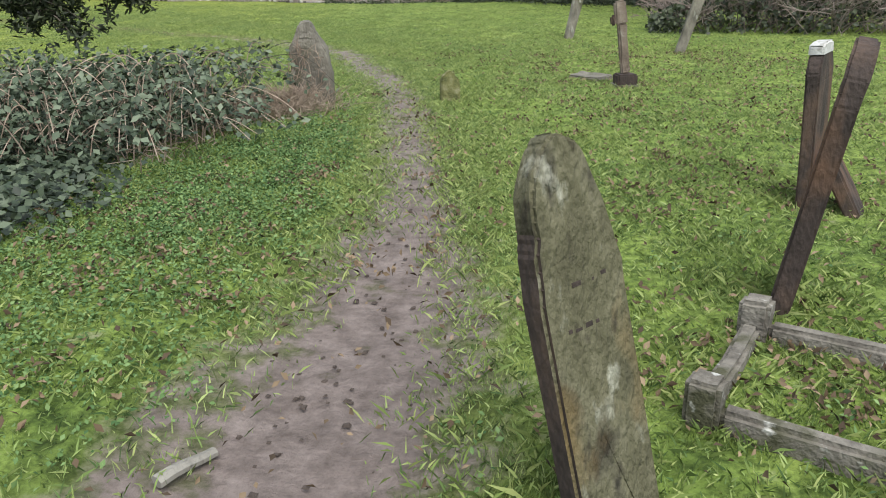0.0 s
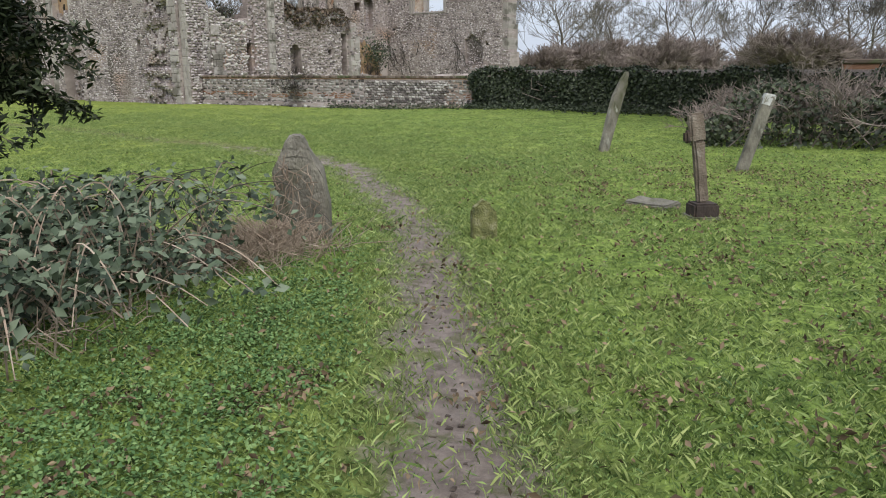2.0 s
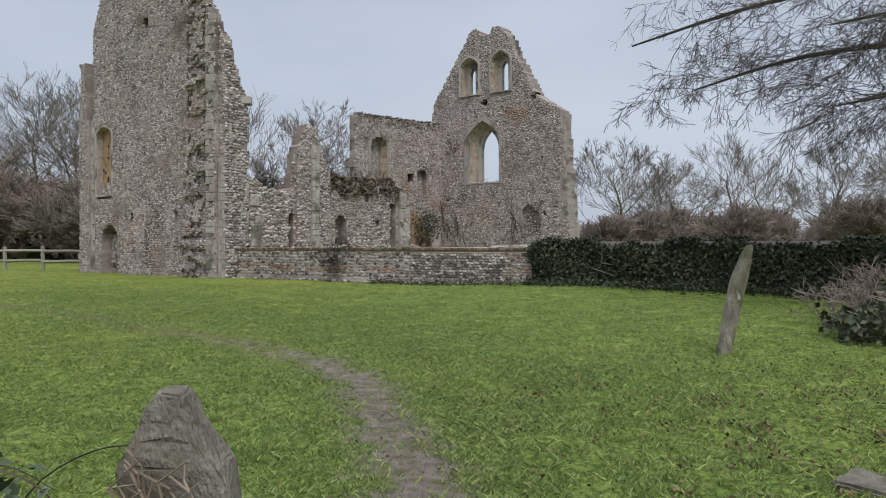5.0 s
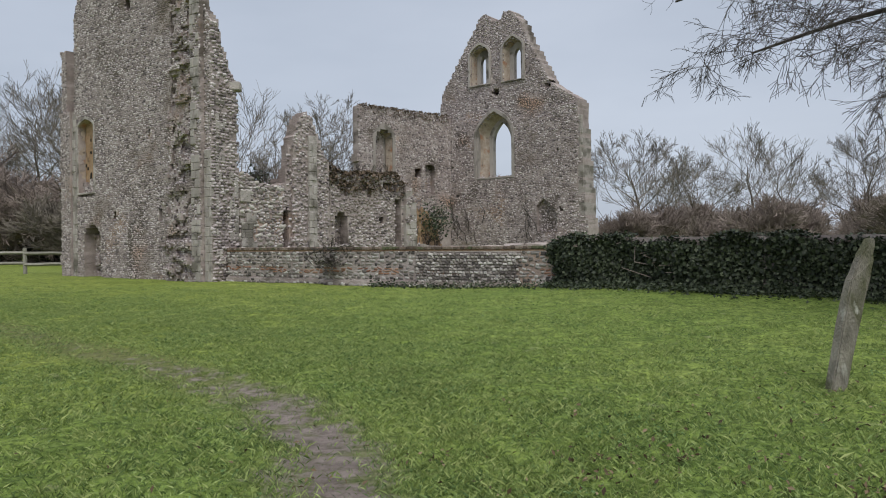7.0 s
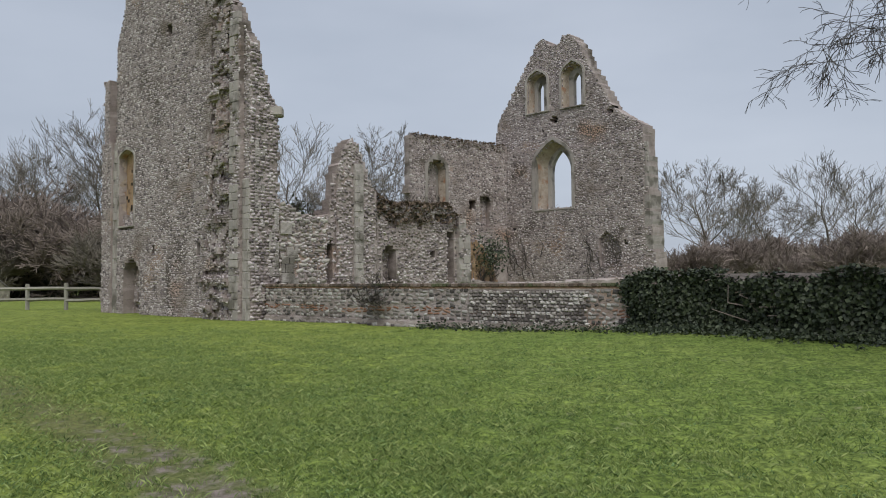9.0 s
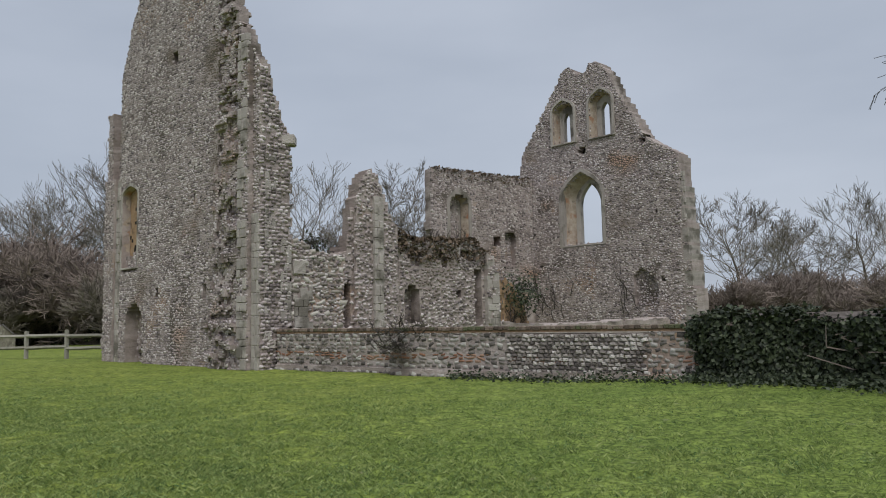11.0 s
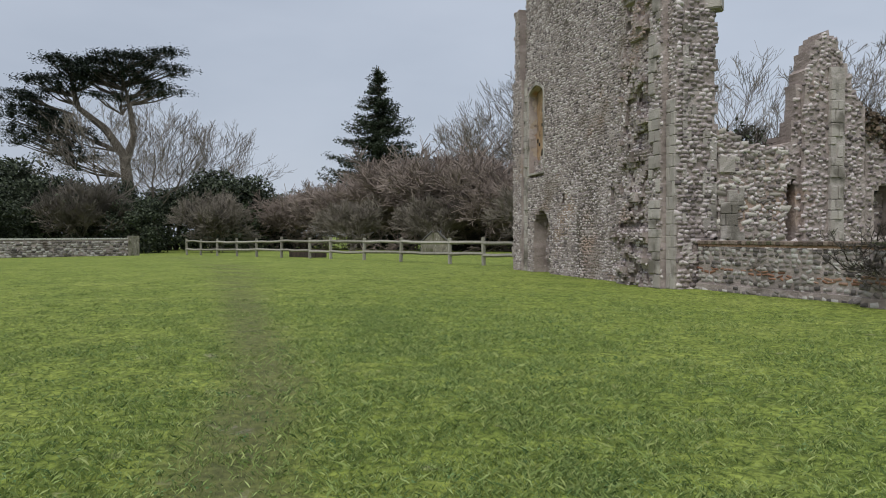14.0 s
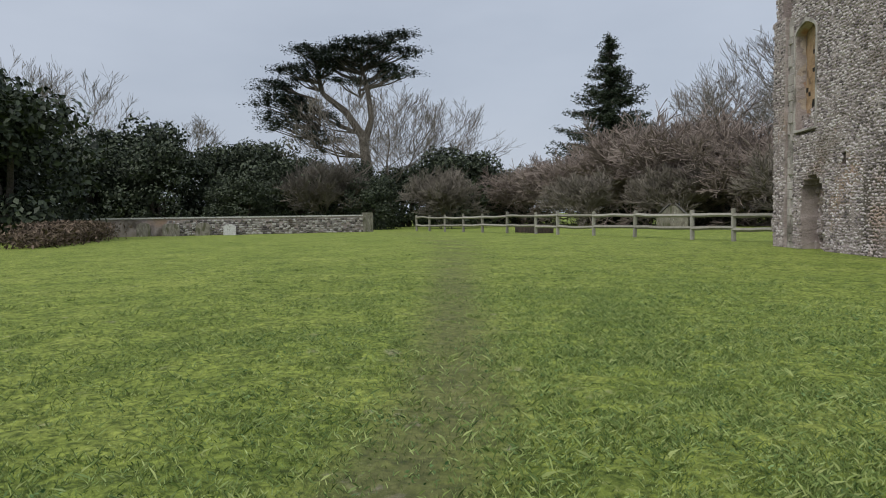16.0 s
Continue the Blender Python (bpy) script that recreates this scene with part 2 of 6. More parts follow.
def ground_material():
    """Turf with worn mud where the attribute says so."""
    m = bpy.data.materials.new("turf_and_mud")
    m.use_nodes = True
    n, l = m.node_tree.nodes, m.node_tree.links
    b = n["Principled BSDF"]
    geo = n.new("ShaderNodeNewGeometry")

    def noise_of(scale, detail, out=0):
        k = n.new("ShaderNodeTexNoise")
        k.inputs["Scale"].default_value = scale
        k.inputs["Detail"].default_value = detail
        k.inputs["Roughness"].default_value = 0.7
        l.new(geo.outputs["Position"], k.inputs["Vector"])
        return k.outputs[out]

    def ramp(src, stops):
        r = n.new("ShaderNodeValToRGB")
        for k, (p, c) in enumerate(stops):
            e = r.color_ramp.elements[k] if k < 2 else r.color_ramp.elements.new(p)
            e.position = p
            e.color = (*c, 1)
        l.new(src, r.inputs[0])
        return r.outputs[0]

    def mix(f, a, c, blend="MIX"):
        x = n.new("ShaderNodeMix")
        x.data_type = "RGBA"
        x.blend_type = blend
        if isinstance(f, float):
            x.inputs[0].default_value = f
        else:
            l.new(f, x.inputs[0])
        l.new(a, x.inputs[6])
        l.new(c, x.inputs[7])
        return x.outputs[2]

    lush = ramp(noise_of(0.4, 7), [(0.3, (0.185, 0.285, 0.06)), (0.72, (0.37, 0.45, 0.115)), (0.5, (0.27, 0.37, 0.08))])
    dry = ramp(noise_of(0.5, 7), [(0.3, (0.225, 0.295, 0.055)), (0.72, (0.43, 0.475, 0.115)), (0.5, (0.32, 0.385, 0.075))])
    sere = n.new("ShaderNodeAttribute")
    sere.attribute_name = "dry"
    big = mix(sere.outputs["Fac"], lush, dry)
    fine = ramp(noise_of(14, 10), [(0.39, (0.13, 0.18, 0.11)), (0.60, (1.0, 1.0, 1.0))])
    grass = mix(0.85, big, fine, "MULTIPLY")
    patchy = ramp(noise_of(3.4, 9), [(0.40, (0.48, 0.54, 0.45)), (0.56, (1.0, 1.0, 1.0))])
    grass = mix(0.8, grass, patchy, "MULTIPLY")
    worn = ramp(noise_of(9, 8), [(0.35, (0.06, 0.066, 0.03)), (0.65, (0.185, 0.18, 0.075))])
    trod = n.new("ShaderNodeAttribute")
    trod.attribute_name = "trod"
    grass = mix(trod.outputs["Fac"], grass, worn)
    mud = ramp(noise_of(7, 9), [(0.3, (0.10, 0.078, 0.066)), (0.7, (0.32, 0.268, 0.24)), (0.5, (0.205, 0.167, 0.148))])
    at = n.new("ShaderNodeAttribute")
    at.attribute_name = "mud"
    add = n.new("ShaderNodeMath")
    add.operation = "MULTIPLY_ADD"
    l.new(noise_of(3.5, 11), add.inputs[0])
    add.inputs[1].default_value = 2.4
    l.new(at.outputs["Fac"], add.inputs[2])
    third = n.new("ShaderNodeMath")
    third.operation = "MULTIPLY"
    third.inputs[1].default_value = 0.36
    l.new(add.outputs[0], third.inputs[0])
    mk = ramp(third.outputs[0], [(0.52, (0, 0, 0)), (0.68, (1, 1, 1))])
    l.new(mix(mk, grass, mud), b.inputs["Base Color"])
    rr = ramp(mk, [(0.0, (0.9, 0.9, 0.9)), (1.0, (0.6, 0.6, 0.6))])
    l.new(rr, b.inputs["Roughness"])
    b.inputs["Specular IOR Level"].default_value = 0.25
    bp = n.new("ShaderNodeBump")
    bp.inputs["Strength"].default_value = 0.8
    bp.inputs["Distance"].default_value = 0.05
    l.new(noise_of(22, 8), bp.inputs["Height"])
    l.new(bp.outputs[0], b.inputs["Normal"])
    return m


M_GROUND = ground_material()


# ---- mesh helpers ----
def mesh_object(name, verts, faces, mats, parent=None, label="", smooth=False, mat_index=None):
    """One mesh object out of plain lists or arrays."""
    me = bpy.data.meshes.new(name)
    me.from_pydata([tuple(v) for v in verts], [], [tuple(f) for f in faces])
    for m in mats if isinstance(mats, (list, tuple)) else [mats]:
        me.materials.append(m)
    if mat_index is not None:
        me.polygons.foreach_set("material_index", np.array(mat_index, dtype=np.int32))
    if smooth:
        me.polygons.foreach_set("use_smooth", np.ones(len(me.polygons), dtype=bool))
    me.update()
    ob = new(name, me)
    if parent is not None:
        ob.parent = parent
    if label:
        ob["label"] = label
    return ob


def array_mesh(name, v, f, mat, parent=None, label=""):
    """A mesh out of numpy arrays whose faces all have the same number of corners."""
    v, f = np.ascontiguousarray(v, np.float32), np.ascontiguousarray(f, np.int32)
    me = bpy.data.meshes.new(name)
    me.vertices.add(len(v))
    me.vertices.foreach_set("co", v.ravel())
    me.loops.add(f.size)
    me.loops.foreach_set("vertex_index", f.ravel())
    me.polygons.add(len(f))
    me.polygons.foreach_set("loop_start", np.arange(0, f.size, f.shape[1], dtype=np.int32))
    me.materials.append(mat)
    me.update(calc_edges=True)
    ob = new(name, me)
    if parent is not None:
        ob.parent = parent
    if label:
        ob["label"] = label
    return ob


def part(name, bm, mat, parent, label=""):
    """Links a bmesh as one mesh object under a thing."""
    me = bpy.data.meshes.new(name)
    bm.to_mesh(me)
    bm.free()
    me.materials.append(mat)
    ob = new(name, me)
    if parent is not None:
        ob.parent = parent
    if label:
        ob["label"] = label
    return ob


def thing(name, label, category, m=None, group="", kind=""):
    """An Empty that carries the parts of a thing."""
    ob = new(name)
    ob.empty_display_size = 0.2
    if m is not None:
        ob.matrix_world = m
    return tagged(ob, label, category, group, kind)


def sstep(a, b, x):
    k = np.clip((x - a) / (b - a), 0, 1)
    return k * k * (3 - 2 * k)


def ground_z(x, y):
    """Height of the turf: a meadow that rises gently to the ruin, with a low bank at the ivy wall."""
    x, y = np.asarray(x, float), np.asarray(y, float)
    z = -0.25 + 0.30 * sstep(6, 32, y) * sstep(-75, -30, x) + 0.12 * sstep(-20, -60, x)
    z = z + 0.20 * np.exp(-((x - 0.5) ** 2 / 30 + (y - 27) ** 2 / 10))
    z = z + 0.02 * np.sin(x * 1.3 + 0.6 * y) * np.cos(0.9 * y - 0.4 * x)
    return z


def gz(x, y):
    return float(ground_z(x, y))


TRACK = np.array([(0.5, -6), (0.25, 0), (0.22, 1.8), (0.2, 2.9), (-0.07, 4.75), (-0.97, 8.1), (-1.3, 9.15), (-1.9, 10.5), (-3.4, 13.3), (-4.7, 14.7), (-6.6, 15.8), (-9.7, 17.3), (-12.2, 18.7), (-16.2, 20.15), (-35, 27), (-61, 32.3)])


def track_near(x, y):
    """Distance to the worn track and how far along it."""
    p = np.stack([np.ravel(x), np.ravel(y)], -1)
    best, where = np.full(len(p), 1e9), np.zeros(len(p))
    done = 0.0
    for a, b in zip(TRACK[:-1], TRACK[1:]):
        d = b - a
        k = np.clip(((p - a) @ d) / (d @ d), 0, 1)
        r = np.hypot(*(p - a - k[:, None] * d).T)
        near = r < best
        best[near], where[near] = r[near], (done + k * np.hypot(*d))[near]
        done += np.hypot(*d)
    return best.reshape(np.shape(x)), where.reshape(np.shape(x))


# ---- ground ----
def axis_lines(lo, hi, step, far):
    mid = list(np.arange(lo, hi, step))
    out, k, d = [], hi, step
    while k < far:
        out.append(k)
        d *= 1.16
        k += d
    out.append(far)
    back, k, d = [], lo, step
    while k > -far:
        d *= 1.16
        k -= d
        back.append(max(k, -far))
    return np.array(back[::-1] + mid + out)


def build_ground():
    xs, ys = axis_lines(-14, 6, 0.11, 900), axis_lines(-1, 21, 0.11, 900)
    gx, gy = np.meshgrid(xs, ys, indexing="ij")
    d, s = track_near(gx, gy)
    half = np.interp(s, [0, 6, 8, 11, 15, 20, 24, 30, 60], [0.75, 0.62, 0.5, 0.27, 0.30, 0.36, 0.36, 0.40, 0.4])
    strength = np.interp(s, [0, 7, 9, 12, 15, 20, 23, 27, 32, 70], [0.95, 0.95, 0.88, 0.80, 0.74, 0.68, 0.42, 0.12, 0.02, 0.0])
    mud = strength * (1 - sstep(0.1, 2.1, d / half))
    trod = np.interp(s, [0, 12, 20, 26, 60, 75], [0.55, 0.55, 0.5, 0.72, 0.6, 0.3]) * (1 - sstep(0.15, 1.0, d / np.interp(s, [0, 10, 20, 40], [1.3, 0.95, 0.75, 0.7])))
    dry = np.clip(sstep(-3.5, -10, gx + 0.15 * (gy - 15)) + 0.25, 0, 1) * sstep(11, 17, gy + 0.3 * np.abs(gx + 4))
    z = ground_z(gx, gy) - 0.045 * mud
    z = z + np.where(d > 0.8, 0.016, 0.006) * np.sin(gx * 7.1 + 2.0 * np.sin(gy * 3.3)) * np.sin(gy * 6.3 + 2.1 * np.sin(gx * 2.9)) * (np.abs(gx + 5) < 12) * (np.abs(gy - 10) < 14)
    near = (gx > -15) & (gx < 7) & (gy > -2) & (gy < 22)
    r = np.random.default_rng(3).normal(0, 0.006, gx.shape)
    z = z + np.where(near, r, 0)
    nx, ny = len(xs), len(ys)
    v = np.stack([gx.ravel(), gy.ravel(), z.ravel()], -1)
    i, j = np.meshgrid(np.arange(nx - 1), np.arange(ny - 1), indexing="ij")
    a = (i * ny + j).ravel()
    f = np.stack([a, a + ny, a + ny + 1, a + 1], -1)
    ob = mesh_object("ground", v, f.tolist(), M_GROUND, smooth=True)
    at = ob.data.attributes.new("mud", "FLOAT", "POINT")
    at.data.foreach_set("value", mud.ravel().astype(np.float32))
    for nm, val in (("trod", trod), ("dry", dry)):
        extra = ob.data.attributes.new(nm, "FLOAT", "POINT")
        extra.data.foreach_set("value", val.ravel().astype(np.float32))
    return tagged(ob, "damp green meadow turf with a worn muddy footpath", "ground", kind="structure")


build_ground()


# ---- masonry ----
def hash_noise(p, seed, amp):
    """Fixed jitter for a vertex."""
    return amp * (noise.noise_vector(Vector(p) * 3.1 + Vector((seed, 0, 0))) + 0.6 * noise.noise_vector(Vector(p) * 9.0 + Vector((0, seed, 0))))


def masonry(name, origin, along, s0, s1, z0, z1, cell, fn, mats, parent, jitter=0.028, seed=1, label="", top=None):
    """A rough wall of small cells. fn(s, z) gives (depth of the front, depth of the back, material) or None where it is broken away."""
    u = Vector((along[0], along[1], 0)).normalized()
    back = Vector((-u.y, u.x, 0))
    o = Vector((origin[0], origin[1], 0))
    ns, nz_ = int(round((s1 - s0) / cell)), int(round((z1 - z0) / cell))
    cells = {}
    for i in range(ns):
        for j in range(nz_):
            r = fn(s0 + (i + 0.5) * cell, z0 + (j + 0.5) * cell)
            if r is not None:
                cells[i, j] = r
    verts, index, faces, mi = [], {}, [], []

    def vert(i, j, d):
        key = (i, j, round(d, 3))
        if key not in index:
            zz = z0 + j * cell
            if top is not None:
                edge = top(s0 + i * cell)
                if abs(zz - edge) < 0.75 * cell:
                    zz = edge
            p = o + u * (s0 + i * cell) + back * d + Vector((0, 0, zz))
            index[key] = len(verts)
            verts.append(p + hash_noise(p, seed, jitter))
        return index[key]

    def quad(a, b, c, d, m):
        faces.append((a, b, c, d))
        mi.append(m)

    for (i, j), (f, bk, m) in cells.items():
        quad(vert(i, j, f), vert(i + 1, j, f), vert(i + 1, j + 1, f), vert(i, j + 1, f), m)
        quad(vert(i + 1, j, bk), vert(i, j, bk), vert(i, j + 1, bk), vert(i + 1, j + 1, bk), 0)
        for di, dj, e in ((-1, 0, ((i, j), (i, j + 1))), (1, 0, ((i + 1, j + 1), (i + 1, j))), (0, -1, ((i + 1, j), (i, j))), (0, 1, ((i, j + 1), (i + 1, j + 1)))):
            other = cells.get((i + di, j + dj))
            (ai, aj), (ci, cj) = e
            if other is None:
                quad(vert(ai, aj, bk), vert(ai, aj, f), vert(ci, cj, f), vert(ci, cj, bk), m if m == 1 else 0)
            elif other[0] > f + 1e-3:
                quad(vert(ai, aj, other[0]), vert(ai, aj, f), vert(ci, cj, f), vert(ci, cj, other[0]), m if m == 1 else 0)
            if other is not None and other[1] < bk - 1e-3:
                quad(vert(ci, cj, other[1]), vert(ci, cj, bk), vert(ai, aj, bk), vert(ai, aj, other[1]), 0)
    return mesh_object(name, verts, faces, mats, parent, label, mat_index=mi)


COB = np.array([(-1, -1, 0.3), (1, -1, 0.3), (1, 1, 0.3), (-1, 1, 0.3), (-0.55, -0.55, -0.5), (0.55, -0.55, -0.5), (0.55, 0.55, -0.5), (-0.55, 0.55, -0.5)], float)
COB_F = np.array([(0, 1, 5, 4), (1, 2, 6, 5), (2, 3, 7, 6), (3, 0, 4, 7), (4, 5, 6, 7)])


def cobbles(name, origin, along, s0, s1, z0, z1, fn, mat, parent, size=(0.085, 0.055), row=0.12, keep=0.85, seed=5, proud=0.05, want=(0,), label="", wild=0.12):
    """Flints set in rough courses, proud of the mortar, as one mesh."""
    rng = np.random.default_rng(seed)
    u = np.array([along[0], along[1], 0.0])
    u /= np.linalg.norm(u)
    back = np.array([-u[1], u[0], 0.0])
    V, F, n = [], [], 0
    z = z0 + row / 2
    while z < z1:
        s = s0 + rng.uniform(0, 0.1)
        while s < s1:
            w, h = size[0] * rng.uniform(0.55, 1.3), size[1] * rng.uniform(0.65, 1.2)
            zz = z + rng.normal(0, row * wild)
            r = fn(s, zz)
            if r is not None and r[2] in want and rng.random() < keep:
                k = COB * np.array([w, h, proud]) * rng.uniform(0.75, 1.2, (8, 3))
                a = rng.normal(0, 0.1 + wild)
                ks = k[:, 0] * math.cos(a) - k[:, 1] * math.sin(a)
                kz = k[:, 0] * math.sin(a) + k[:, 1] * math.cos(a)
                p = np.array([origin[0], origin[1], 0.0]) + u * (s + ks)[:, None] + back * (r[0] + k[:, 2])[:, None]
                p[:, 2] += zz + kz
                V.append(p)
                F.append(COB_F + n)
                n += 8
            s += w * 2.05
        z += row
    if not V:
        return None
    ob = array_mesh(name, np.concatenate(V), np.concatenate(F), mat, parent, label)
    return tagged(ob, kind="stuff")


def arch(s, z, a, b, z0, spring, top):
    """Whether a point lies in a pointed opening."""
    if not (a <= s <= b and z >= z0):
        return False
    if z <= spring:
        return True
    half, mid = (b - a) / 2, (a + b) / 2
    k = (z - spring) / (top - spring)
    return k <= 1 and abs(s - mid) <= half * (1 - k ** 2.3)


def profile(points, ragged, seed):
    """The broken top of a wall as a function of s."""
    ps, pz = zip(*points)

    def top(s):
        return float(np.interp(s, ps, pz)) + ragged * noise.noise(Vector((s * 2.3, seed, 0))) + 0.6 * ragged * noise.noise(Vector((s * 7.0, seed, 3)))

    return top


def arch_line(a, b, z0, spring, top, n=9):
    """The outline of a pointed opening, up one jamb, over the head and down the other."""
    half, mid = (b - a) / 2, (a + b) / 2
    rise = [k / n for k in range(n + 1)]
    width = [half * (1 - k ** 2.3) for k in rise]
    left = [(mid - w, spring + (top - spring) * k) for w, k in zip(width, rise)]
    right = [(mid + w, spring + (top - spring) * k) for w, k in zip(width, rise)][-2::-1]
    jamb = [z0 + (spring - z0) * k / 4 for k in range(4)]
    return [(a, z) for z in jamb] + left + right + [(b, z) for z in jamb[::-1]]


def stone_window(origin, along, outer, inner, depth, light=None, band=0.17, proud=0.05, rough=0.012, seed=1, label="weathered pointed window with a splayed reveal"):
    """Dressed frame round a pointed opening, its splayed reveal and, where it has one, the plate round the light."""
    u = Vector((along[0], along[1], 0)).normalized()
    back = Vector((-u.y, u.x, 0))
    o = Vector((origin[0], origin[1], 0))

    def at(q, d):
        p = o + u * q[0] + back * d + Vector((0, 0, q[1]))
        return p + hash_noise(p, seed, rough)

    def loops(name, rows, mat, parent=None, lab=""):
        v, f, n = [], [], len(rows[0][0])
        for line, d in rows:
            v += [at(q, d) for q in line]
        for k in range(len(rows) - 1):
            for i in range(n):
                j = (i + 1) % n
                f.append((k * n + i, k * n + j, k * n + n + j, k * n + n + i))
        return mesh_object(name, v, f, mat, parent, lab)

    a, b, z0, spring, top = outer
    wide = arch_line(a - band, b + band, z0 - 0.06, spring, top + band * 1.3)
    rim, hole = arch_line(*outer), arch_line(*inner)
    frame_ob = loops("window_frame", [(wide, 0.15), (wide, -proud), (rim, -proud), (rim, 0.04)], M_ASHLAR, ruin, label)
    loops("window_reveal", [(rim, 0.03), ([((p[0] + q[0]) / 2, (p[1] + q[1]) / 2) for p, q in zip(rim, hole)], depth / 2), (hole, depth)], M_REVEAL, frame_ob, "brick and plaster reveal")
    if light:
        small = arch_line(*light)
        loops("window_plate", [(hole, depth), (small, depth), (small, depth + 0.3)], M_ASHLAR, frame_ob)
    return frame_ob


ruin = thing("ruined_priory", "roofless ruined medieval flint building with two tall gables", "ruin")
WALLS = [M_MORTAR, M_ASHLAR, M_OCHRE, M_HOLE]

# near gable: a tall flint wall with a blocked door, a plastered niche and broken edges
T_O, T_U = (-26.2, 34.71), (10.19, -3.91)
t_top = profile([(0, 9.7), (1.0, 9.75), (1.02, 10.6), (2.1, 13.0), (3.6, 15.6), (5.2, 17.0), (7.2, 15.6), (8.6, 13.0), (9.4, 11.7), (10.2, 10.25), (10.95, 9.05)], 0.22, 2.0)


def t_back(s, z):
    """The broken corner thins out upwards."""
    edge = float(np.interp(z, [9.05, 10.25, 11.7, 13.0, 17.0], [10.95, 10.2, 9.4, 8.6, 6.0]))
    low = float(np.interp(z, [6.8, 7.35, 8.2, 9.0], [0.95, 0.7, 0.4, 0.12]))
    n_ = 0.12 * noise.noise(Vector((s * 2, z * 3, 6)))
    return min(1.2, max(low, 0.15) + max(0.0, edge - s - 0.2) * 0.7 + n_)


def t_fn(s, z):
    if z > t_top(s) or s > 10.92 or s < 0.12 * noise.noise(Vector((z * 2.0, 1, 0))) + (0.12 if z < 6.9 else 0.0):
        return None
    f, m = 0.0, 0
    if s < 1.15 and 6.95 < z:
        f = 0.02 if s < 0.42 else 0.75
    elif s < 0.55:
        f = -0.12
    elif s < 1.35:
        f = -0.10 if s < 0.9 else 0.0
        m = 1 if 0.95 < s < 1.3 and z < 6.9 else 0
    if 1.4 < s < 2.75 and 3.4 < z < 6.25 + 0.35 * math.sqrt(max(0, 1 - ((s - 2.1) / 0.68) ** 2)):
        f, m = 0.30, 2
        # near-black flecks paint the dark of small holes on the plaster
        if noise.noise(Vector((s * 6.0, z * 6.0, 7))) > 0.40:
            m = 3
        if z < 4.0 + 0.35 * noise.noise(Vector((s * 3, 4, 1))):
            m, f = 0, 0.18
    if arch(s, z, 1.85, 3.25, -0.5, 1.65, 2.3):
        f, m = 0.5 + 0.1 * round(2 * noise.noise(Vector((s * 4, z * 4, 2)))), 0
        # deeper head of the blocked arch, its shade painted near-black
        if z > 1.75:
            f, m = 0.75, 3
    # square holes, their backs coloured as deep shade
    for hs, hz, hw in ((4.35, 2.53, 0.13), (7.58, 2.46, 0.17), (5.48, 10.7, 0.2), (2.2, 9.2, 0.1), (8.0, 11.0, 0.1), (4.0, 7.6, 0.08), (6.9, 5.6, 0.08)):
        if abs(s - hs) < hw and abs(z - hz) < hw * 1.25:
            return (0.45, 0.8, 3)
    if 8.4 < s < 10.05:
        n_ = noise.noise(Vector((s * 2.0, z * 2.0, 4)))
        tooth = noise.noise(Vector((s * 0.8, z * 3.4, 9)))
        f = -0.16 - 0.14 * (1 if z < 2.5 + n_ else 0) + 0.10 * round(2.2 * n_) + 0.12 * round(1.8 * tooth)
        if 6.3 < z and s < 8.75 + 0.25 * tooth:
            f = 0.34
    elif s >= 10.05:
        f = -0.30 if s < 10.55 else -0.12
        m = 0
    return (f, max(f + 0.15, round(t_back(s, z), 1)), m)


masonry("near_gable", T_O, T_U, -0.1, 10.95, -0.4, 17.2, 0.13, t_fn, WALLS, ruin, seed=3, label="tall flint gable wall with a blocked arch and a plastered niche", top=t_top)
cobbles("flint_facing", T_O, T_U, 0, 10.95, -0.2, 14.0, t_fn, M_FLINT, ruin, (0.062, 0.037), 0.078, 0.93, 11, proud=0.045, wild=0.2)

# broken side wall with a tall spur
W_O, W_U = (-16.0, 30.9), (0.438, 0.899)
w_top = profile([(0.0, 3.9), (0.92, 3.85), (1.3, 3.8), (2.0, 3.45), (2.75, 3.6), (2.9, 3.9), (3.0, 4.7), (3.12, 5.35), (3.3, 5.9), (3.5, 6.2), (3.72, 6.32), (3.9, 6.2), (4.2, 5.65), (4.5, 4.95), (4.8, 4.4), (5.5, 4.05), (8.4, 4.2), (9.3, 3.7), (9.6, 3.0), (9.75, 1.3), (12.5, 1.1), (21.5, 1.3)], 0.14, 8.0)


